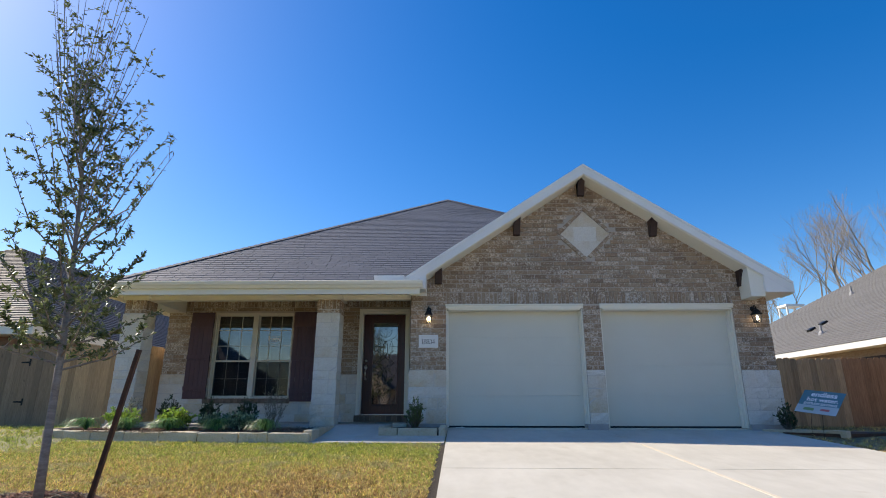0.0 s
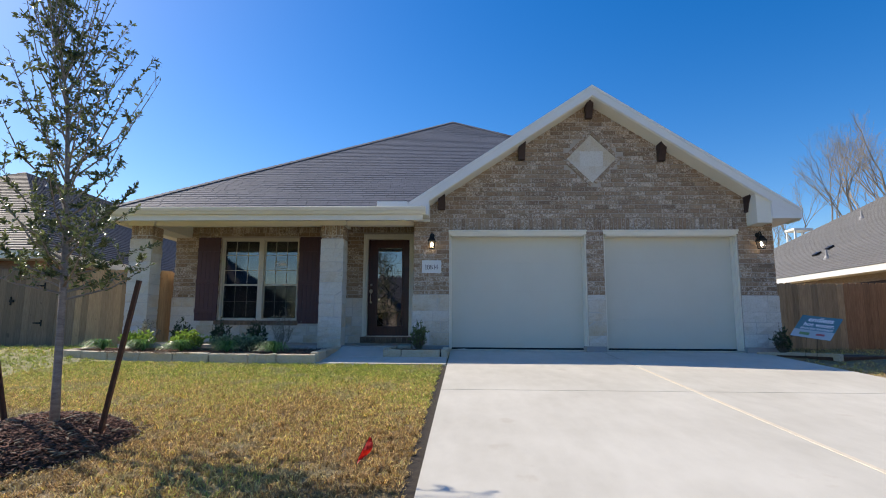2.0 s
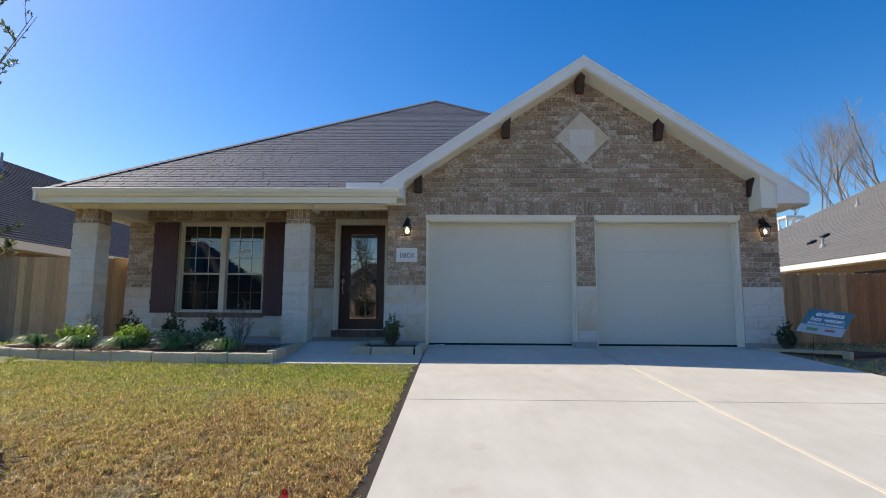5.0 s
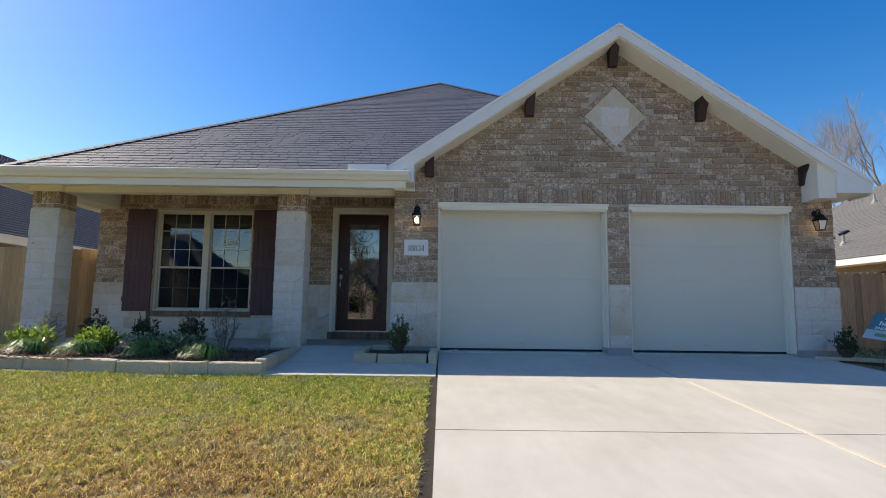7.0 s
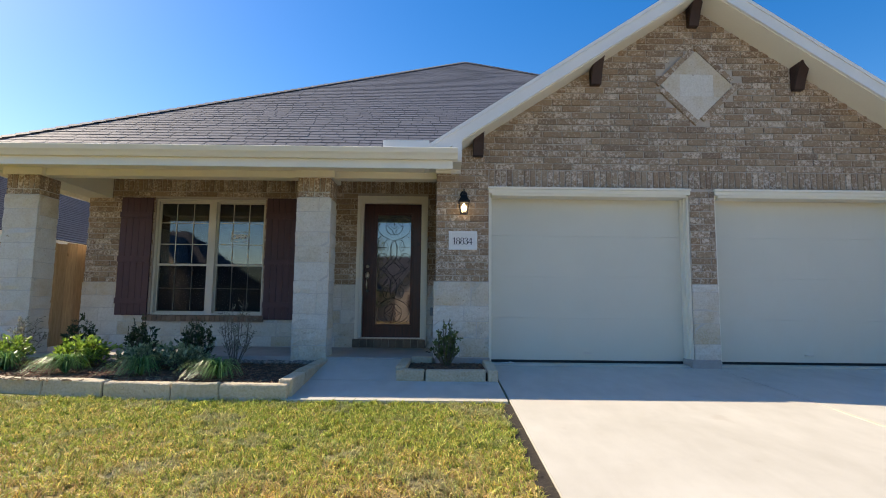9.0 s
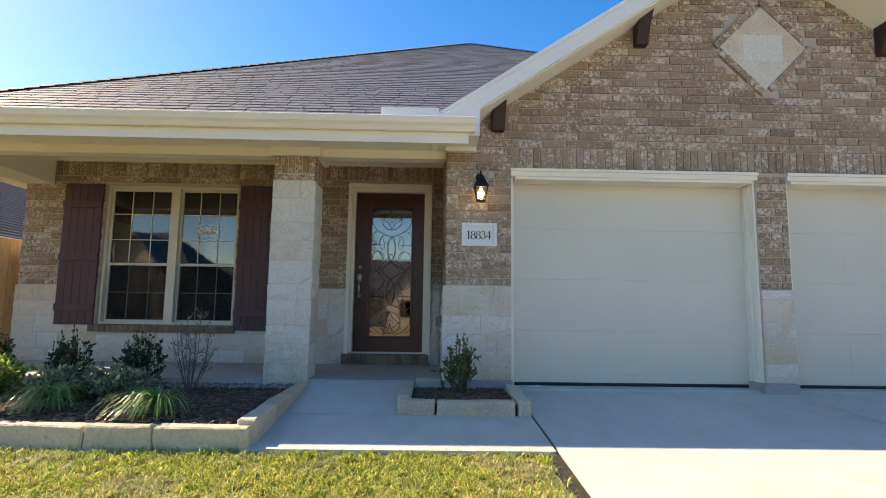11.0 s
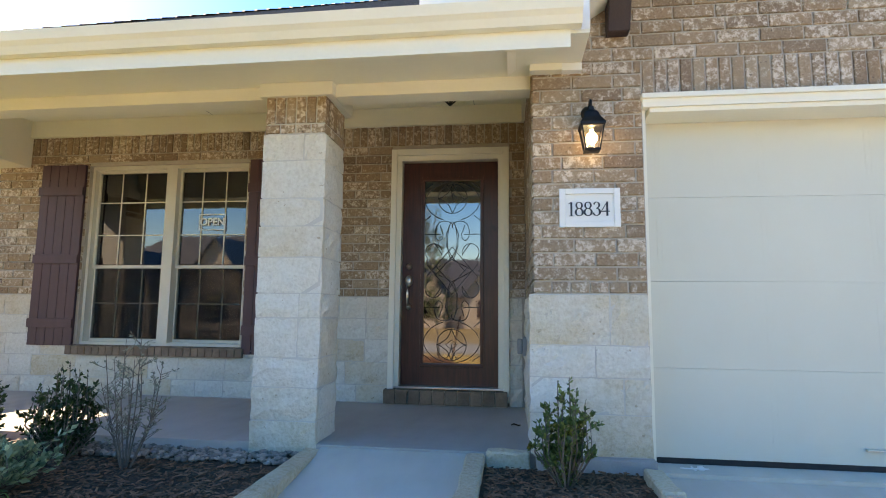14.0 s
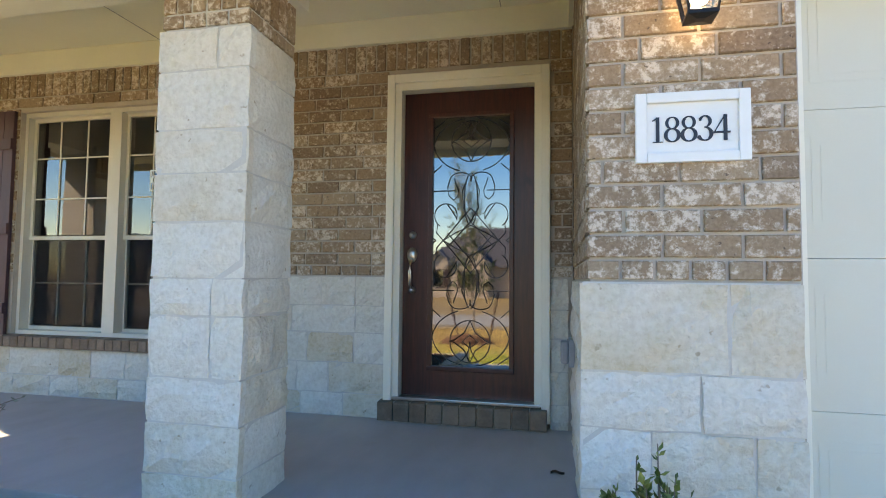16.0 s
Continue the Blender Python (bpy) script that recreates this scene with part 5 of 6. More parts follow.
lawn("grass", 340000, (-5.6, 0.06, 1.7, 8.1), in_lawn, "short winter lawn, straw yellow with greener patches", 0.040)
lawn("grass", 50000, (-11.0, -5.6, 3.0, 11.0), in_lawn, "short winter lawn toward the neighbour's fence", 0.05, 6)
lawn("grass", 24000, (5.72, 10.5, 4.0, 12.3), lambda x, y: y < 8.9 or x > 7.6 or y > 10.2, "dry winter grass beside the driveway", 0.05, 7)


lawn("grass", 110000, (-11.0, 0.06, -5.0, 1.75), in_lawn, "short winter lawn sloping toward the street", 0.05, 8)
lawn("grass", 26000, (-11.0, -5.55, 1.7, 3.05), in_lawn, "short winter lawn beyond the young tree", 0.05, 9)
lawn("grass", 40000, (5.72, 10.5, -5.0, 4.05), lambda x, y: True, "dry winter grass along the driveway", 0.05, 10)


# ---- young oak with its stakes and mulch mound ----
def mound_z(x, y):
    d = math.hypot((x + 2.70) / 0.60, (y - 3.62) / 0.72)
    return level(y) - 0.02 + 0.19 * max(0.0, 1 - d * d) ** 0.8


bm = bmesh.new()
cells = 26
g = [[bm.verts.new((x, y, mound_z(x, y) + (0.03 * noise.noise(Vector((x * 9, y * 9, 0))) if abs(x + 2.70) < 0.5 else 0) - (0.03 if math.hypot((x + 2.70) / 0.60, (y - 3.62) / 0.72) > 0.98 else 0)))
      for x in (-2.70 + 0.63 * (2 * i / cells - 1) for i in range(cells + 1))] for y in (3.62 + 0.75 * (2 * j / cells - 1) for j in range(cells + 1))]
for j in range(cells):
    for i in range(cells):
        bm.faces.new((g[j][i], g[j][i + 1], g[j + 1][i + 1], g[j + 1][i]))
setting("mulch_mound", bm, MULCH, "dark mulch mound round the young tree", "mulch mound", True)
chips("mulch", scatter(6500, lambda x, y: math.hypot((x + 2.70) / 0.60, (y - 3.62) / 0.72) < 1.02, (-3.4, -1.7, 2.85, 4.4)), lambda x, y: mound_z(x, y) + 0.010, CHIP, 0.020, "shredded bark on the tree mound", 0.2, 8)
chips("mulch", scatter(420, lambda x, y: math.hypot((x + 2.70) / 0.70, (y - 3.62) / 0.85) < 1.0, (-3.4, -1.6, 2.8, 4.5)), lambda x, y: mound_z(x, y) + 0.02, DRYCHIP, 0.026, "pale dry bark strewn on the tree mound", 0.2, 9)


def sapling(m):
    rng = random.Random(5)
    t = thing("oak_sapling", "slender young live oak with sparse small leaves", "tree", m)
    bm = bmesh.new()
    trunk = [Vector((0.02, 0, -0.05)), Vector((0.0, 0, 0.35)), Vector((-0.03, 0.02, 0.75)), Vector((-0.06, 0.04, 1.15)), Vector((-0.10, 0.03, 1.8)), Vector((-0.16, 0.02, 2.5)), Vector((-0.26, 0.0, 2.95)), Vector((-0.40, 0, 3.35))]
    ring(bm, trunk, [0.036, 0.028, 0.026, 0.025, 0.018, 0.013, 0.008, 0.003], 10)
    part("trunk", bm, BARK, t, "", True)
    bm = bmesh.new()
    twigs = []

    def along(s):
        k = min(int(s * 7), 6)
        return trunk[k].lerp(trunk[k + 1], s * 7 - k)

    for k in range(76):
        s = 0.34 + 0.62 * (k + rng.random()) / 76
        o = along(s)
        a = k * 2.4 + rng.uniform(-0.4, 0.4)
        reach = (0.58 if s < 0.62 else 0.44 * (1.25 - s) + 0.17) * rng.uniform(0.6, 1.15)
        rise = (0.22 + 1.0 * (s - 0.36)) * rng.uniform(0.8, 1.6) * (1.4 if s > 0.5 else 0.9)
        mid = o + Vector((math.cos(a) * reach * 0.55, math.sin(a) * reach * 0.55, rise * 0.35))
        tip = o + Vector((math.cos(a) * reach, math.sin(a) * reach, rise))
        r = 0.010 * (1.2 - s)
        ring(bm, [o, mid, tip], [r + 0.002, r * 0.6 + 0.0015, 0.0018], 5)
        twigs.append((o, mid, tip))
        for j in range(4):
            q = o.lerp(mid, rng.uniform(0.4, 1)) if j < 2 else mid.lerp(tip, rng.uniform(0.1, 0.9))
            e = q + Vector((rng.uniform(-1, 1), rng.uniform(-1, 1), rng.uniform(-0.1, 1.3))) * 0.19
            ring(bm, [q, q.lerp(e, 0.5) + Vector((rng.uniform(-1, 1), rng.uniform(-1, 1), 0)) * 0.01, e], [0.003, 0.002, 0.0012], 3)
            twigs.append((q, q.lerp(e, 0.5), e))
    # two long shoots
    for path in ([(-0.10, 0.03, 1.9), (0.15, 0.0, 2.15), (0.32, 0.0, 2.55), (0.52, 0.02, 2.88)], [(-0.08, 0.03, 1.35), (0.2, -0.05, 1.5), (0.36, -0.05, 1.62), (0.50, -0.05, 1.80)]):
        path = [Vector(p) for p in path]
        ring(bm, path, [0.009, 0.006, 0.004, 0.002], 5)
        twigs += [(path[1], path[2], path[3])] * 3
    part("branch_structure", bm, BARK, t)
    pts, dirs = [], []
    for i in range(14500):
        o, c, e = rng.choice(twigs)
        s = rng.uniform(0.15, 1.0)
        q = o.lerp(c, 2 * s) if s < 0.5 else c.lerp(e, 2 * s - 1)
        if q.z > 2.3 and rng.random() < 0.34 * (q.z - 1.9):
            continue
        pts.append(tuple(q))
        dirs.append(tuple((e - o).normalized() * 0.6 + Vector((rng.uniform(-1, 1), rng.uniform(-1, 1), rng.uniform(-0.6, 0.8)))))
    leaf_mesh("foliage", pts, dirs, 0.044, OAKLEAF, t, 0.40, 4)
    return t


sapling(pose(-2.555, 3.6, 0.57) @ Matrix.Diagonal((0.97, 0.97, 0.95, 1)))


def stake(m, length, label):
    bm = prism([(-0.02, -0.002), (0.02, -0.002), (0.02, 0.003), (0.003, 0.003), (0.003, 0.03), (-0.003, 0.03), (-0.003, 0.003), (-0.02, 0.003)], "z", 0, length)
    ob = part("tree_stake", bm, RUST)
    ob.matrix_basis = m
    return tagged(ob, label, "stake", "tree stakes")


def between(a, b, roll=0.0):
    m = (Vector(b) - Vector(a)).to_track_quat("Z", "Y").to_matrix().to_4x4() @ pose(0, 0, 0, 0, 0, roll)
    return Matrix.Translation(a) @ m


stake(between((-2.205, 3.62, 0.52), (-2.01, 3.60, 1.56), 20), 1.08, "rusty steel tee stake leaning beside the young tree")
stake(between((-2.90, 3.62, 0.52), (-3.18, 3.62, 1.60), -20), 1.10, "rusty steel tee stake leaning away from the young tree")

# ---- small red marker flag ----
fl = thing("marker_flag", "small red plastic utility flag leaning in the lawn", "flag", pose(-0.36, 3.30, level(3.3) - 0.02))
bm = bmesh.new()
ring(bm, [(0, 0, 0), (0.02, 0.0, 0.06), (0.085, 0.01, 0.19)], [0.0016] * 3, 4)
part("wire", bm, BLACK, fl)
bm = bmesh.new()
gv = [[bm.verts.new(Vector((0.085, 0.01, 0.19)).lerp(Vector((0.015, 0.0, 0.045)), i / 6) + Vector((0.050 * j / 3 * math.sin(math.pi * min(1, 0.12 + i / 6.5)), 0.012 * math.sin(i * 1.3 + j), -0.012 * j / 3))) for j in range(4)] for i in range(7)]
for i in range(6):
    for j in range(3):
        bm.faces.new((gv[i][j], gv[i + 1][j], gv[i + 1][j + 1], gv[i][j + 1]))
bmesh.ops.solidify(bm, geom=bm.faces[:], thickness=0.001)
part("cloth", bm, REDFLAG, fl)

# ---- yard sign ----
u, v = Vector((0.28, -0.563, -0.08)), Vector((0.297, 0.10, 0.34))
nrm = u.cross(v).normalized()
m = Matrix((u.normalized(), v.normalized(), nrm)).transposed().to_4x4()
m.translation = Vector((6.06, 8.92, 1.275))
ysn = thing("yard_sign", "leaning blue and white advertising yard sign on a wire stake", "sign", m)
W_, H_ = u.length / 2, v.length / 2
part("sign_panel", boxes((-W_, W_, -H_, H_, -0.004, 0.0)), SIGNBLUE, ysn)
part("lower_band", boxes((-W_, W_, -H_, -H_ * 0.32, 0.0005, 0.0015)), SIGNPALE, ysn)
letters("lettering", "endless", 0.135, SIGNWHITE, ysn, pose(0.02, 0.150, 0.002), 0.0005, 0.003)
letters("lettering", "hot water.", 0.115, SIGNWHITE, ysn, pose(0.03, 0.045, 0.002), 0.0005, 0.002)
letters("lettering", "ENDLESS SAVINGS", 0.062, SIGNWHITE, ysn, pose(0.02, -0.042, 0.002), 0.0005, 0.001)
part("logo_bar", boxes((-W_ * 0.62, -W_ * 0.12, -H_ * 0.78, -H_ * 0.55, 0.002, 0.003)), SIGNGREEN, ysn)
part("logo_bar", boxes((W_ * 0.2, W_ * 0.62, -H_ * 0.72, -H_ * 0.55, 0.002, 0.003)), SIGNRED, ysn)
bm = bmesh.new()
inv = m.inverted()
for a, b in (((5.93, 8.98, 1.13), (5.86, 8.95, 0.70)), ((6.0, 8.82, 1.10), (5.95, 8.80, 0.70))):
    ring(bm, [inv @ Vector(a) + Vector((0, 0, -0.006)), inv @ Vector(b)], [0.003, 0.003], 5)
part("wire_stake", bm, BLACK, ysn)


# ---- fences ----
def fence(name, a, b, z0, z1, mats, label, dog=True):
    a, b = Vector((*a, 0)), Vector((*b, 0))
    d = (b - a)
    n = int(d.length / 0.143)
    f = thing(name, label, "fence", pose(a.x, a.y, 0, 0, 0, math.degrees(math.atan2(d.y, d.x))))
    rng = random.Random(n)
    meshes = {}
    for i in range(n):
        x = i * d.length / n
        w = d.length / n - 0.004
        mt = mats(i / n)
        key = (mt.name, rng.randrange(3))
        if key not in meshes:
            h = z1 - z0 + 0.012 * key[1]
            pts = [(0, 0), (w, 0), (w, h - 0.03), (w - 0.03, h), (0.03, h), (0, h - 0.03)] if dog else [(0, 0), (w, 0), (w, h), (0, h)]
            meshes[key] = mesh_of("picket", prism(pts, "y", -0.008, 0.008), mt)
        piece("picket", meshes[key], f, pose(x, rng.uniform(-0.003, 0.003), z0))
    for z in (z0 + 0.25, z0 + 0.9, z1 - 0.25):
        part("rail", boxes((0, d.length, 0.009, 0.047, z - 0.045, z + 0.045)), mats(0.1), f)
    return f


fence("fence", (6.1, 12.5), (12.2, 12.5), 0.60, 2.27, lambda s: FENCE if s < 0.47 else FENCE_RED, "cedar privacy fence, part tan and part red-brown, between the houses")
# boards up to 0.68 carry their shade in the colour; the rest plain cedar
fl_ = fence("fence", (-11.5, 11.1), (-6.62, 11.1), 0.72, 2.42, lambda s: FENCE_SHADED if s < 0.68 else FENCE, "weathered cedar fence and gate between the houses, shade put into its darker boards", False)
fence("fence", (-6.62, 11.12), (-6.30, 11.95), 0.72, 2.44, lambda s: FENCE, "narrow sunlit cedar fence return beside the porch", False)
for x, z in ((2.75, 2.08), (2.75, 1.28)):
    bm = prism([(0.0, -0.07), (0.03, -0.07), (0.03, -0.02), (0.20, -0.012), (0.20, 0.012), (0.03, 0.02), (0.03, 0.07), (0.0, 0.07)], "y", -0.02, -0.010)
    bmesh.ops.transform(bm, matrix=pose(x, 0, z) @ Matrix.Diagonal((-1, 1, 1, 1)), verts=bm.verts[:])
    part("hinge", bm, BLACK, fl_, "black metal strap hinge")
part("latch", boxes((1.98, 2.08, -0.03, -0.010, 1.72, 1.78), (2.0, 2.03, -0.035, -0.010, 1.66, 1.84), bevel=0.004), BLACK, fl_, "black gate latch")


# ---- neighbouring houses ----
def hip_house(name, label, x0, x1, y0, y1, ze, slope, shingle, wallmat, over=0.45, base=0.5, fascia=WHITE):
    """A one-storey house with a hip roof laid in courses; its long way runs along y."""
    h = thing(name, label, "house")
    part("wall", boxes((x0 + over, x1 - over, y0 + over, y1 - over, base, ze - 0.08)), wallmat, h)
    part("eave_soffit", boxes((x0 + 0.02, x1 - 0.02, y0 + 0.02, y1 - 0.02, ze - 0.20, ze - 0.18)), TRIM, h)
    for r in ((x0, x0 + 0.03, y0, y1), (x1 - 0.03, x1, y0, y1), (x0 + 0.03, x1 - 0.03, y0, y0 + 0.03), (x0 + 0.03, x1 - 0.03, y1 - 0.03, y1)):
        part("fascia", boxes((*r, ze - 0.19, ze - 0.005)), fascia, h)
    half = (x1 - x0) / 2
    step = 0.14 / math.sqrt(1 + slope * slope)
    n = int(half / step)
    bm = bmesh.new()
    for i in range(n):
        a, b = i * step, min(half - 0.001, (i + 1) * step)
        za, zb = ze + slope * a + 0.012, ze + slope * b
        A = [(x0 + a - 0.02, y0 + a - 0.02, za), (x1 - a + 0.02, y0 + a - 0.02, za), (x1 - a + 0.02, y1 - a + 0.02, za), (x0 + a - 0.02, y1 - a + 0.02, za)]
        C = [(x0 + b, y0 + b, zb), (x1 - b, y0 + b, zb), (x1 - b, y1 - b, zb), (x0 + b, y1 - b, zb)]
        D = [(p[0], p[1], p[2] - 0.014) for p in A]
        va, vc, vd = ([bm.verts.new(p) for p in q] for q in (A, C, D))
        for k in range(4):
            j = (k + 1) % 4
            bm.faces.new((va[k], va[j], vc[j], vc[k]))
            bm.faces.new((vd[k], vd[j], va[j], va[k]))
    tagged(part("roof", bm, shingle, h), kind="stuff")
    return h


def vent_pipe(m, h=0.35):
    t = thing("vent_pipe", "small metal plumbing vent on the neighbour's roof", "vent pipe", m, "roof vents")
    bm = bmesh.new()
    lathe(bm, [(0.11, -0.08), (0.10, 0.02), (0.05, 0.10), (0.038, 0.12), (0.038, h)], 10)
    part("pipe", bm, PLASTIC, t)


PALEBRICK = plain("pale_brick", (0.32, 0.25, 0.19), (0.48, 0.41, 0.34), 9.0, 0.9, 0.4, 40.0, stretch=(1, 1, 3))
REDBRICK = plain("red_brick", (0.20, 0.115, 0.08), (0.31, 0.20, 0.14), 9.0, 0.9, 0.4, 40.0, stretch=(1, 1, 3))
east = hip_house("neighbour_house", "brick house with a brown shingle hip roof beyond the fence", 11.8, 26.0, 2.0, 28.8, 3.04, 0.60, SHINGLE_OLD, PALEBRICK)
part("window", boxes((12.22, 12.26, 15.2, 16.6, 1.4, 2.62)), DARKWOOD, east, "dark window with brown trim")
part("window_glass", boxes((12.21, 12.22, 15.28, 16.52, 1.45, 2.54)), GLASS, east)
for x, y in ((12.75, 18.6), (15.92, 21.14)):
    vent_pipe(pose(x, y, 3.04 + 0.60 * (x - 11.8)), 0.32)
for x, y in ((13.22, 19.8), (13.56, 19.6)):
    rv = part("roof_vent", boxes((-0.12, 0.12, -0.12, 0.12, 0.0, 0.08), bevel=0.02), BLACK)
    rv.matrix_basis = pose(x, y, 3.04 + 0.60 * (x - 11.8) + 0.01, 0, -30, 0)
    tagged(rv, "low dark metal roof vent", "roof vent", "roof vents")
ch = thing("chimney_cap", "white framed chimney cap behind the neighbour's roof", "chimney", pose(18.6, 29.5, 6.05))
part("frame", boxes((-0.45, -0.37, -0.4, -0.32, -0.6, 0.5), (0.37, 0.45, -0.4, -0.32, -0.6, 0.5), (-0.45, -0.37, 0.32, 0.4, -0.6, 0.5), (0.37, 0.45, 0.32, 0.4, -0.6, 0.5), (-0.45, 0.45, -0.4, 0.4, -5.5, -0.15)), WHITE, ch)
part("cap", boxes((-0.5, 0.5, -0.45, 0.45, 0.42, 0.55), bevel=0.03), WHITE, ch)
west = hip_house("neighbour_house", "brick house with a dark blue-grey shingle roof in shade", -19.6, -9.2, 11.5, 27.0, 2.93, 0.65, SHINGLE_BLUE, REDBRICK, fascia=TRIM)
vent_pipe(pose(-13.5, 16.6, 2.93 + 0.65 * 4.3), 0.5)

# house across the street, mirrored in the windows
def gabled_house(m, label):
    t = thing("facing_house", label, "house", m)
    part("wall", boxes((-7.5, 7.5, 0, 9, 0, 3.1)), PALEBRICK, t)
    for x, w, hh in ((-3.5, 4.6, 3.2), (2.6, 3.8, 2.4), (5.6, 2.6, 1.4)):
        bm = prism([(x - w / 2, 0), (x + w / 2, 0), (x + w / 2, 3.1), (x, 3.1 + hh), (x - w / 2, 3.1)], "y", -0.6 - 0.3 * (w < 4), 0.5)
        part("gable_wall", bm, PALEBRICK, t)
        yy = -0.9 - 0.3 * (w < 4)
        for s in (-1, 1):
            part("rake_board", prism([(x, 3.1 + hh + 0.2), (x, 3.1 + hh), (x + s * (w / 2 + 0.3), 2.85), (x + s * (w / 2 + 0.3), 3.05)], "y", yy, 4.5), SHINGLE, t)
        wn_ = part("window", boxes((x - 0.55, x + 0.55, yy + 0.24, yy + 0.32, 1.0, 2.7)), DARKWOOD, t)
        part("pane", boxes((x - 0.48, x + 0.48, yy + 0.225, yy + 0.235, 1.08, 2.62)), GLASS, wn_)
        for s in (-1, 1):
            part("shutter", boxes((x + s * 0.85 - 0.2, x + s * 0.85 + 0.2, yy + 0.24, yy + 0.30, 1.0, 2.7)), DARKWOOD, t)
    bm = bmesh.new()
    v = [bm.verts.new(p) for p in ((-7.9, -0.6, 3.0), (7.9, -0.6, 3.0), (7.9, 9.6, 3.0), (-7.9, 9.6, 3.0), (-3.2, 4.5, 7.2), (3.2, 4.5, 7.2))]
    for f in ((0, 1, 5, 4), (1, 2, 5), (2, 3, 4, 5), (3, 0, 4), (0, 3, 2, 1)):
        bm.faces.new([v[i] for i in f])
    part("roof", bm, SHINGLE_BLUE, t)


gabled_house(pose(-6.5, -36.0, -0.06, 0, 0, 180), "sunlit stone-gabled house across the street")
gabled_house(pose(12.5, -17.5, -0.06, 0, 0, 180), "sunlit stone-gabled house across the street")
gabled_house(pose(-23.5, -16.5, -0.06, 0, 0, 180), "sunlit stone-gabled house across the street")


# ---- bare trees behind the houses ----
def bare_tree(m, height, seed, label):
    rng = random.Random(seed)
    t = thing("bare_tree", label, "tree", m, "far bare trees")
    bm = bmesh.new()

    def grow(p, d, length, r, depth):
        mid = p + d * length * 0.5 + Vector((rng.uniform(-1, 1), rng.uniform(-1, 1), 0)) * length * 0.05
        e = p + d * length
        ring(bm, [p, mid, e], [r, r * 0.85, r * 0.66], 5 if depth < 3 else 3)
        if depth == 7:
            return
        for k in range(3):
            q = mid.lerp(e, rng.uniform(0.1, 1.0)) if k else e
            nd = (d + Vector((rng.uniform(-1, 1), rng.uniform(-1, 1), rng.uniform(-0.25, 0.8))) * (0.62 if k else 0.35)).normalized()
            grow(q, nd, length * rng.uniform(0.58, 0.80), r * (0.62 if k == 0 else 0.46), depth + 1)

    grow(Vector((0, 0, -0.5)), Vector((0, 0, 1)), height * 0.27, height * 0.0115, 0)
    part("bare_crown", bm, FARBARK, t)


bare_tree(pose(29.5, 40.0, 0.5), 21.0, 3, "tall bare winter tree beyond the rooftops")
bare_tree(pose(34.5, 41.0, 0.5), 24.5, 8, "tall bare winter tree beyond the rooftops")
bare_tree(pose(26.0, 43.0, 0.5), 16.0, 12, "bare winter tree beyond the rooftops")



# ---- bricks, laid one by one ----
brick_meshes = {}


def brick_mesh(w, h, mat=BRICK):
    key = (round(w, 3), round(h, 3), mat.name)
    if key not in brick_meshes:
        brick_meshes[key] = mesh_of("brick", eased(w, h), mat)
    return brick_meshes[key]


def eased(w, h, c=0.004):
    bm = bmesh.new()
    f = [bm.verts.new((x, 0, z)) for x, z in ((-w / 2 + c, -h / 2 + c), (w / 2 - c, -h / 2 + c), (w / 2 - c, h / 2 - c), (-w / 2 + c, h / 2 - c))]
    s = [bm.verts.new((x, c, z)) for x, z in ((-w / 2, -h / 2), (w / 2, -h / 2), (w / 2, h / 2), (-w / 2, h / 2))]
    b = [bm.verts.new((v.co.x, 0.035, v.co.z)) for v in s]
    bm.faces.new(f)
    for i in range(4):
        j = (i + 1) % 4
        bm.faces.new((f[j], f[i], s[i], s[j]))
        bm.faces.new((s[j], s[i], b[i], b[j]))
    bmesh.ops.recalc_face_normals(bm, faces=bm.faces[:])
    return bm


COURSE, LONG, JT = 0.0867, 0.252, 0.012


def running(w, z0, z1, holes=(), cap=None, phase=0.0):
    """Centres and sizes of the bricks of a running bond; cap(x) bounds their tops."""
    out = []
    k = 0
    z = z0
    while z < z1 - 0.03:
        h = min(COURSE, z1 - z)
        spans = [(0.0, w)]
        for a, b, c, d in holes:
            if z + h > c + 0.01 and z < d - 0.01:
                spans = [q for s, e in spans for q in ((s, min(e, a)), (max(s, b), e)) if q[1] - q[0] > 0.03]
        for s, e in spans:
            x = -((k % 2) * LONG / 2 + phase + (0.07 if k % 5 == 3 else 0.0))
            while x < e:
                a, b = max(x, s), min(x + LONG, e)
                if b - a > 0.035:
                    cuts = [(a, b)]
                    if cap and z + h > min(cap(a), cap(b)):
                        m_ = (a + b) / 2
                        cuts = [q for q in ((a, m_), (m_, b)) if z + h < min(cap(q[0]), cap(q[1]))]
                    for p, q in cuts:
                        out.append(((p + q) / 2, z + h / 2, q - p - JT, h - JT))
                x += LONG
        z += COURSE
        k += 1
    return out


def soldiers(a, b, z0, h, w=0.0765):
    n = max(1, round((b - a) / w))
    return [(a + (b - a) * (i + 0.5) / n, z0 + h / 2, (b - a) / n - JT, h - JT) for i in range(n)]


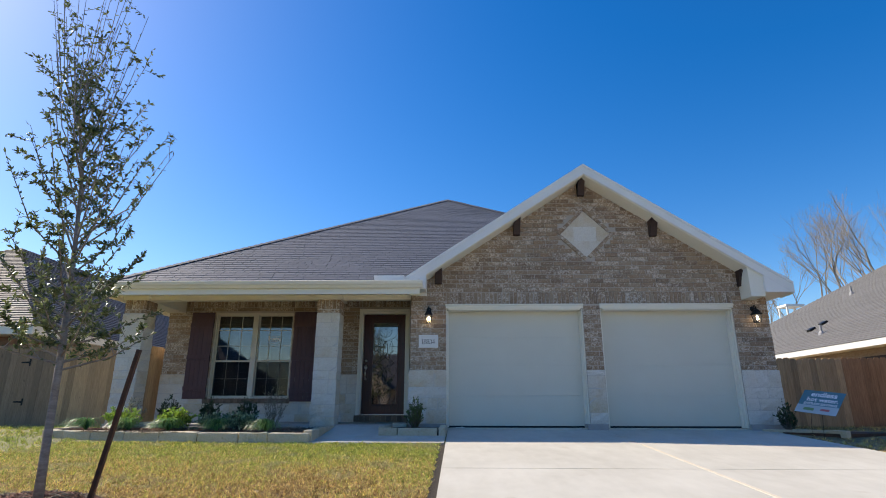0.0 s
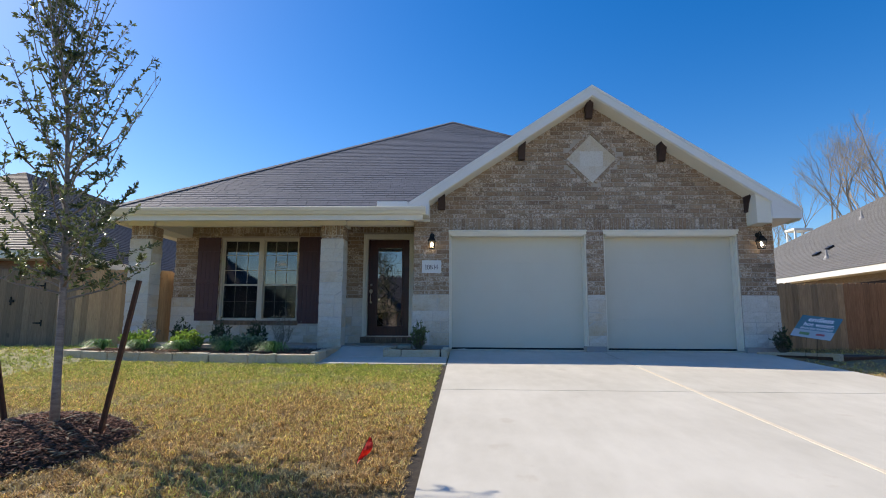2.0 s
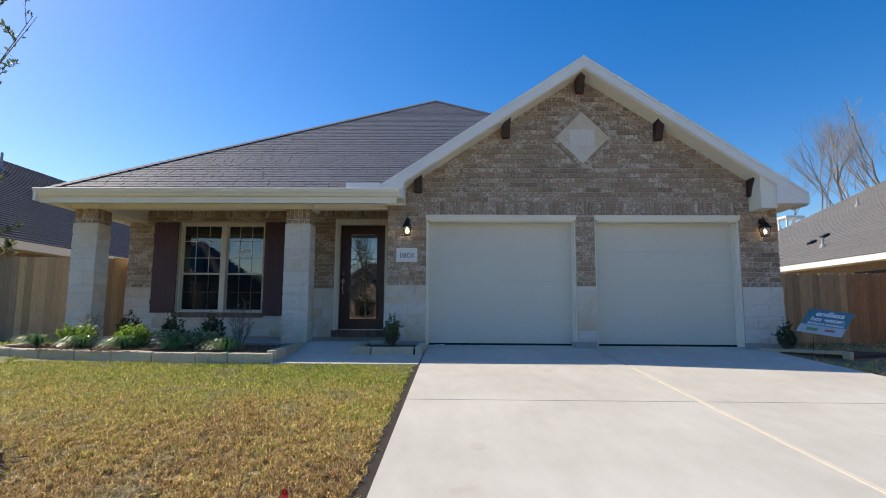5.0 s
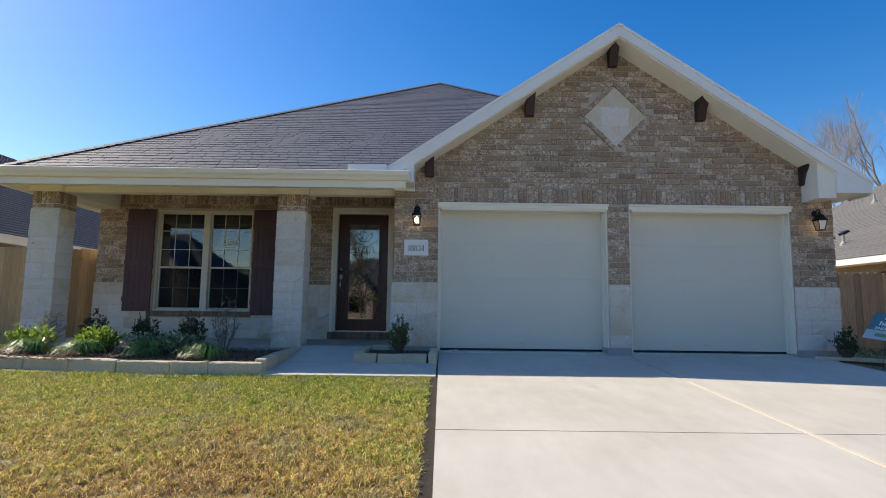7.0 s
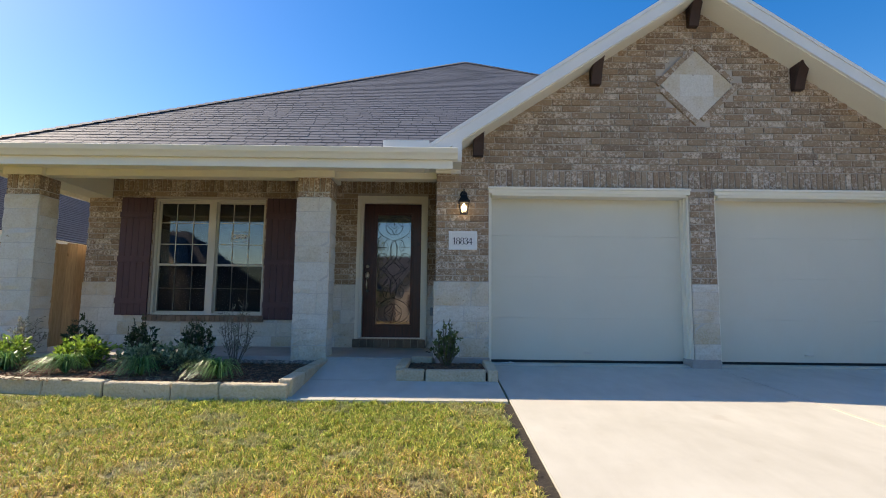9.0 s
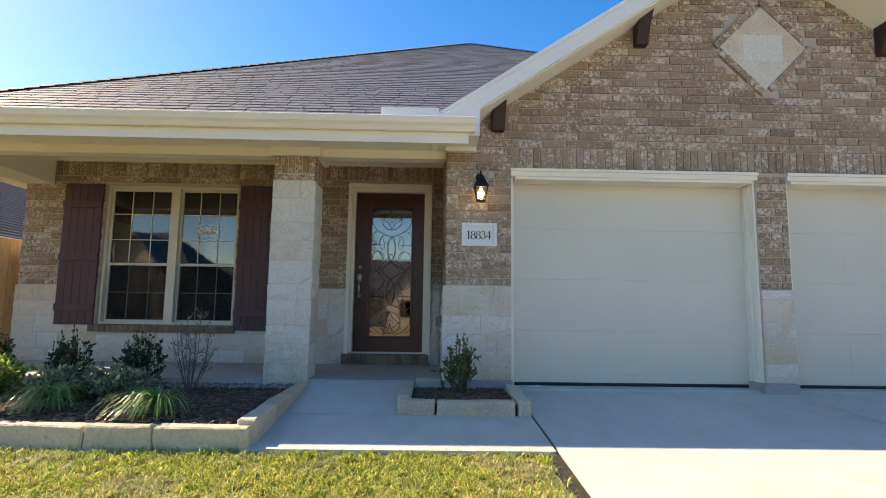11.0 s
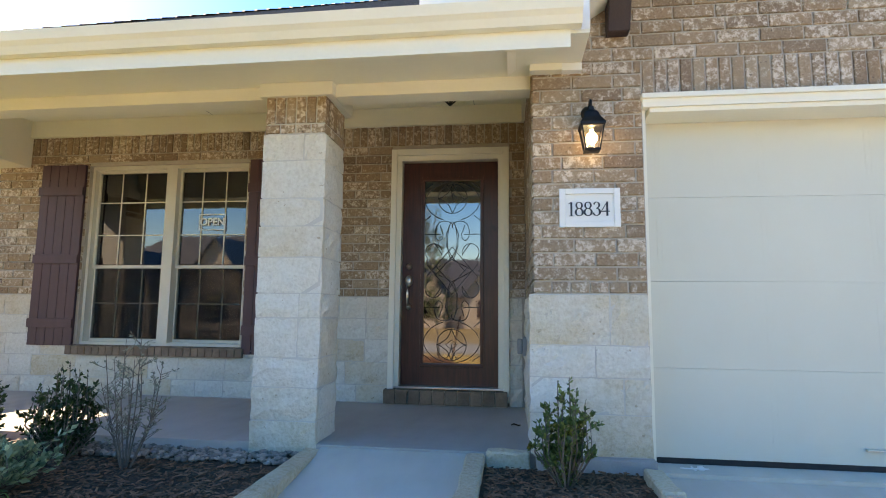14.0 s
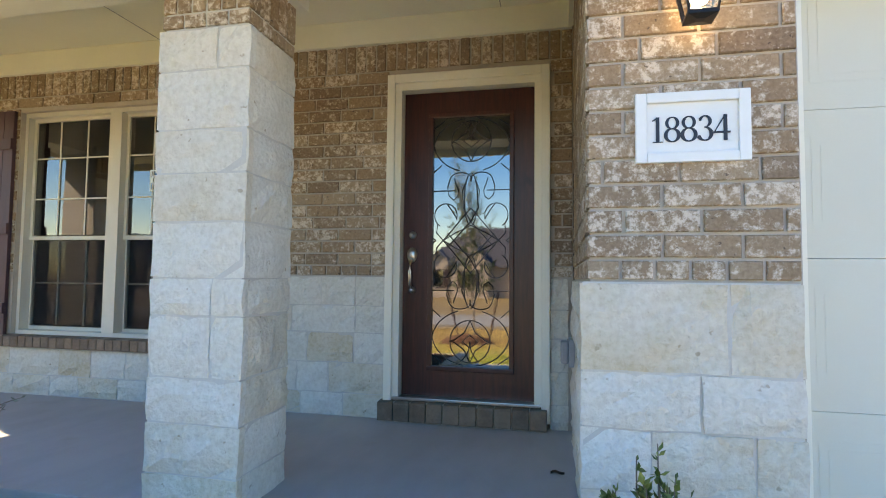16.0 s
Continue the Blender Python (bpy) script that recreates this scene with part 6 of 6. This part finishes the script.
def lay(parent, m, bricks, singly=lambda x, z: True, limit=300):
    """Bricks as parts of their wall; those past the limit joined into one."""
    rng = random.Random(len(bricks))
    rest = []
    count = 0
    for x, z, w, h in bricks:
        out = rng.uniform(0.0, 0.004)
        if count < limit and singly(x, z):
            piece("brick", brick_mesh(w, h), parent, m @ pose(x, -B - 0.002 + out, z, 0, rng.uniform(-0.4, 0.4), 0))
            count += 1
        else:
            rest.append((x, z, w, h, out))
    if rest:
        n = len(rest)
        R_ = np.array(rest)
        c = 0.004
        corner = np.array([(-1, -1), (1, -1), (1, 1), (-1, 1)])
        hw = R_[:, 2:4][:, None, :] / 2 * corner[None]
        front = np.concatenate([R_[:, None, :1] + hw[:, :, :1] - c * corner[None, :, :1], np.repeat((-B - 0.002 + R_[:, 4])[:, None, None], 4, 1), R_[:, None, 1:2] + hw[:, :, 1:] - c * corner[None, :, 1:]], 2)
        side = np.concatenate([R_[:, None, :1] + hw[:, :, :1], np.repeat((-B - 0.002 + R_[:, 4] + c)[:, None, None], 4, 1), R_[:, None, 1:2] + hw[:, :, 1:]], 2)
        back = side.copy()
        back[:, :, 1] = 0.02
        V = np.concatenate([front, side, back], 1).reshape(-1, 3)
        q = [(0, 1, 2, 3)]
        for i in range(4):
            j = (i + 1) % 4
            q += [(j, i, 4 + i, 4 + j), (4 + j, 4 + i, 8 + i, 8 + j)]
        Fq = (np.array(q)[None] + 12 * np.arange(n)[:, None, None]).reshape(-1, 4)
        ob = from_arrays("brickwork", V, Fq, BRICK, parent)
        ob.matrix_basis = m
        tagged(ob, kind="stuff")


ST = STONE_TOP + 0.004
HEAD = 0.075
mg = face_matrix((GX0, GY + B, 0), (0, -1, 0))
go = -GX0
D0, DR = (2.772 - GX0, 4.478), 0.56
def outside_diamond(b):
    return abs(b[0] - D0[0]) + abs(b[1] - D0[1]) > DR + 0.03
holes_g = [(G1[0] + go, G1[1] + go, 0, GTOP + 0.006), (G2[0] + go, G2[1] + go, 0, GTOP + 0.006), (G1[0] + go - 0.0, G2[1] + go, GTOP, GTOP + 0.240), (-0.47 + go, -0.13 + go, 2.28, 2.44)]
bg = running(GX1 - GX0, ST + HEAD, 5.9, holes_g, lambda x: rake_z(x + GX0) - 0.10)
bg = [b for b in bg if outside_diamond(b)]
for a, b in ((0.0, G1[0] + go), (G1[1] + go, G2[0] + go), (G2[1] + go, GX1 - GX0)):
    bg += soldiers(a, b, ST, HEAD, 0.115)
bg += soldiers(G1[0] + go, G2[1] + go, GTOP + 0.008, 0.233)
lay(wall_garage, mg, bg, lambda x, z: x < 1.9 and z < 4.2)
lay(wall_pier, face_matrix((GX0 + B, PY, 0), (-1, 0, 0)), running(PY - GY, ST + HEAD, 3.52) + soldiers(0, PY - GY, ST, HEAD, 0.115))
po = -PX0
mp_ = face_matrix((PX0, PY + B, 0), (0, -1, 0))
holes_p = [(WIN[0] + po, WIN[1] + po, 0, WIN[3] + 0.0), (DOOR[0] + po, DOOR[1] + po, 0, DOOR[3] + 0.0)]
bp_ = running(GX0 - PX0, ST + 0.01 + HEAD, 3.326, holes_p, phase=0.1) + soldiers(0, GX0 - PX0, 3.326, 0.214)
for a, b in ((0.0, WIN[0] + po), (WIN[1] + po, DOOR[0] + po), (DOOR[1] + po, GX0 + po)):
    bp_ += soldiers(a, b, ST + 0.01, HEAD, 0.115)
lay(wall_porch, mp_, bp_, lambda x, z: True)
for parent, x0, x1, y0, y1 in ((column_mid, -2.46, -2.03, 10.02, 10.44), (column_left, -6.26, -5.83, 10.02, 10.42)):
    for o, n_, w in (((x0 - 0.004, y0 + B, 0), (0, -1, 0), x1 - x0 + 0.008), ((x1 - B, y0 + B, 0), (1, 0, 0), y1 - y0 - 2 * B), ((x0 + B, y1 - B, 0), (-1, 0, 0), y1 - y0 - 2 * B)):
        lay(parent, face_matrix(o, n_), soldiers(0, w, 2.935, 0.07, 0.105) + soldiers(0, w, 3.005, 0.20))
# brick sills under the window and the door
sill = tagged(part("window_sill", boxes((WIN[0] - 0.05, WIN[1] + 0.05, PY - 0.035, PY + 0.05, 1.262, 1.352)), MORTAR), "sloping brick sill under the window", "sill", kind="structure")
for x, z, w, h in soldiers(WIN[0] - 0.06, WIN[1] + 0.06, 1.262, 0.095):
    piece("brick", brick_mesh(w + 0.006, h, SILLBRICK), sill, pose(x, PY - 0.062, z))
    piece("brick", brick_mesh(w + 0.006, 0.075, SILLBRICK), sill, pose(x, PY - 0.024, 1.358, -82, 0, 0))
step_ = tagged(part("door_sill", boxes((DOOR[0] - 0.02, DOOR[1] - 0.02, PY - 0.07, PY + 0.05, PORCH_Z, 1.018)), MORTAR), "brick sill step under the front door", "sill", kind="structure")
for x, z, w, h in soldiers(DOOR[0] - 0.025, DOOR[1] - 0.015, 0.89, 0.125, 0.11):
    piece("brick", brick_mesh(w + 0.006, h, SILLBRICK), step_, pose(x, PY - 0.095, z))
    piece("brick", brick_mesh(w + 0.006, 0.10, SILLBRICK), step_, pose(x, PY - 0.045, 1.022, -88, 0, 0))


# ---- shingles, laid tab by tab ----
def shingles(parent, slope_m, rows, spans, step=0.135, singly=lambda x, s: False, skip=0.0):
    """Tabs on a slope whose own x runs along the eave and y up the slope; spans(s) gives the ends of a course."""
    rng = random.Random(77)
    rest, lone = [], 0
    cache = {}
    for r in range(rows):
        s = r * step
        a, b = spans(s)
        x = a - rng.uniform(0, 0.2)
        while x < b:
            w = rng.choice((0.15, 0.18, 0.21, 0.25, 0.28))
            p, q = max(a, x), min(b, x + w)
            x += w
            if q - p < 0.03:
                continue
            t_ = rng.choice((0.008, 0.009, 0.011))
            if singly((p + q) / 2, s) and lone < 300:
                key = (round(q - p, 3), t_)
                if key not in cache:
                    bm = bmesh.new()
                    wd = key[0] / 2 - 0.006
                    v = [bm.verts.new(c) for c in ((-wd, 0, 0), (wd, 0, 0), (wd, step + 0.02, 0), (-wd, step + 0.02, 0), (-wd, 0, t_), (wd, 0, t_), (wd, step + 0.02, 0.001), (-wd, step + 0.02, 0.001))]
                    for f in ((4, 5, 6, 7), (0, 1, 5, 4), (1, 2, 6, 5), (3, 0, 4, 7)):
                        bm.faces.new([v[i] for i in f])
                    cache[key] = mesh_of("shingle", bm, SHINGLE)
                piece("shingle", cache[key], parent, slope_m @ Matrix.Translation(((p + q) / 2, s, 0.004)))
                lone += 1
            else:
                rest.append((p, q, s, t_))
    R_ = np.array(rest)
    n = len(R_)
    p, q, s, t_ = R_.T
    p, q = p + 0.006, q - 0.006
    zero = np.full(n, 0.003)
    V = np.stack([np.stack(c, -1) for c in ((p, s, zero), (q, s, zero), (q, s + step + 0.02, zero), (p, s + step + 0.02, zero), (p, s, zero + t_), (q, s, zero + t_), (q, s + step + 0.02, zero + 0.001), (p, s + step + 0.02, zero + 0.001))], 1).reshape(-1, 3)
    Fq = (np.array([(4, 5, 6, 7), (0, 1, 5, 4), (1, 2, 6, 5), (3, 0, 4, 7)])[None] + 8 * np.arange(n)[:, None, None]).reshape(-1, 4)
    ob = from_arrays("shingle_courses", V, Fq, SHINGLE, parent)
    ob.matrix_basis = slope_m
    tagged(ob, kind="stuff")


th = math.atan(HIP)
up_len = (PEAK[1] - EAVE_Y) / math.cos(th)
m_front = Matrix.Translation((0, EAVE_Y, EAVE_Z)) @ pose(0, 0, 0, math.degrees(th), 0, 0)


def front_span(s):
    d = s * math.cos(th)
    y, z = EAVE_Y + d, EAVE_Z + HIP * d
    right = APEX_X - (APEX_Z - z) / RAKE if z < APEX_Z else PEAK[0] + (PEAK[1] - y)
    if z >= APEX_Z:
        right = HX1 - d
    return HX0 + d, min(right, HX1 - d)


shingles(roof_main, m_front, int(up_len / 0.135), front_span, singly=lambda x, s: s < 1.3 and -3.6 < x < -0.8)
bm = bmesh.new()
for a, b in (((HX0, EAVE_Y, EAVE_Z), PEAK), ((HX1 - 2.2, EAVE_Y + 2.2, EAVE_Z + 2.2 * HIP), PEAK)):
    a, b = Vector(a), Vector(b)
    k = int((b - a).length / 0.15)
    for i in range(k):
        p, q = a.lerp(b, i / k), a.lerp(b, (i + 1.15) / k)
        sd = Vector((b.y - a.y, -(b.x - a.x), 0)).normalized() * 0.12
        dz = Vector((0, 0, 0.028))
        dn = Vector((0, 0, -0.045))
        v = [bm.verts.new(c) for c in (p - sd + dn + dz, p + dz * 1.3, p + sd + dn + dz, q - sd + dn + dz * 0.6, q + dz * 0.8, q + sd + dn + dz * 0.6)]
        for f in ((0, 1, 4, 3), (1, 2, 5, 4), (0, 2, 1)):
            bm.faces.new([v[i_] for i_ in f])
hipcap = part("hip_cap", bm, SHINGLE, roof_main)
tagged(hipcap, kind="stuff")
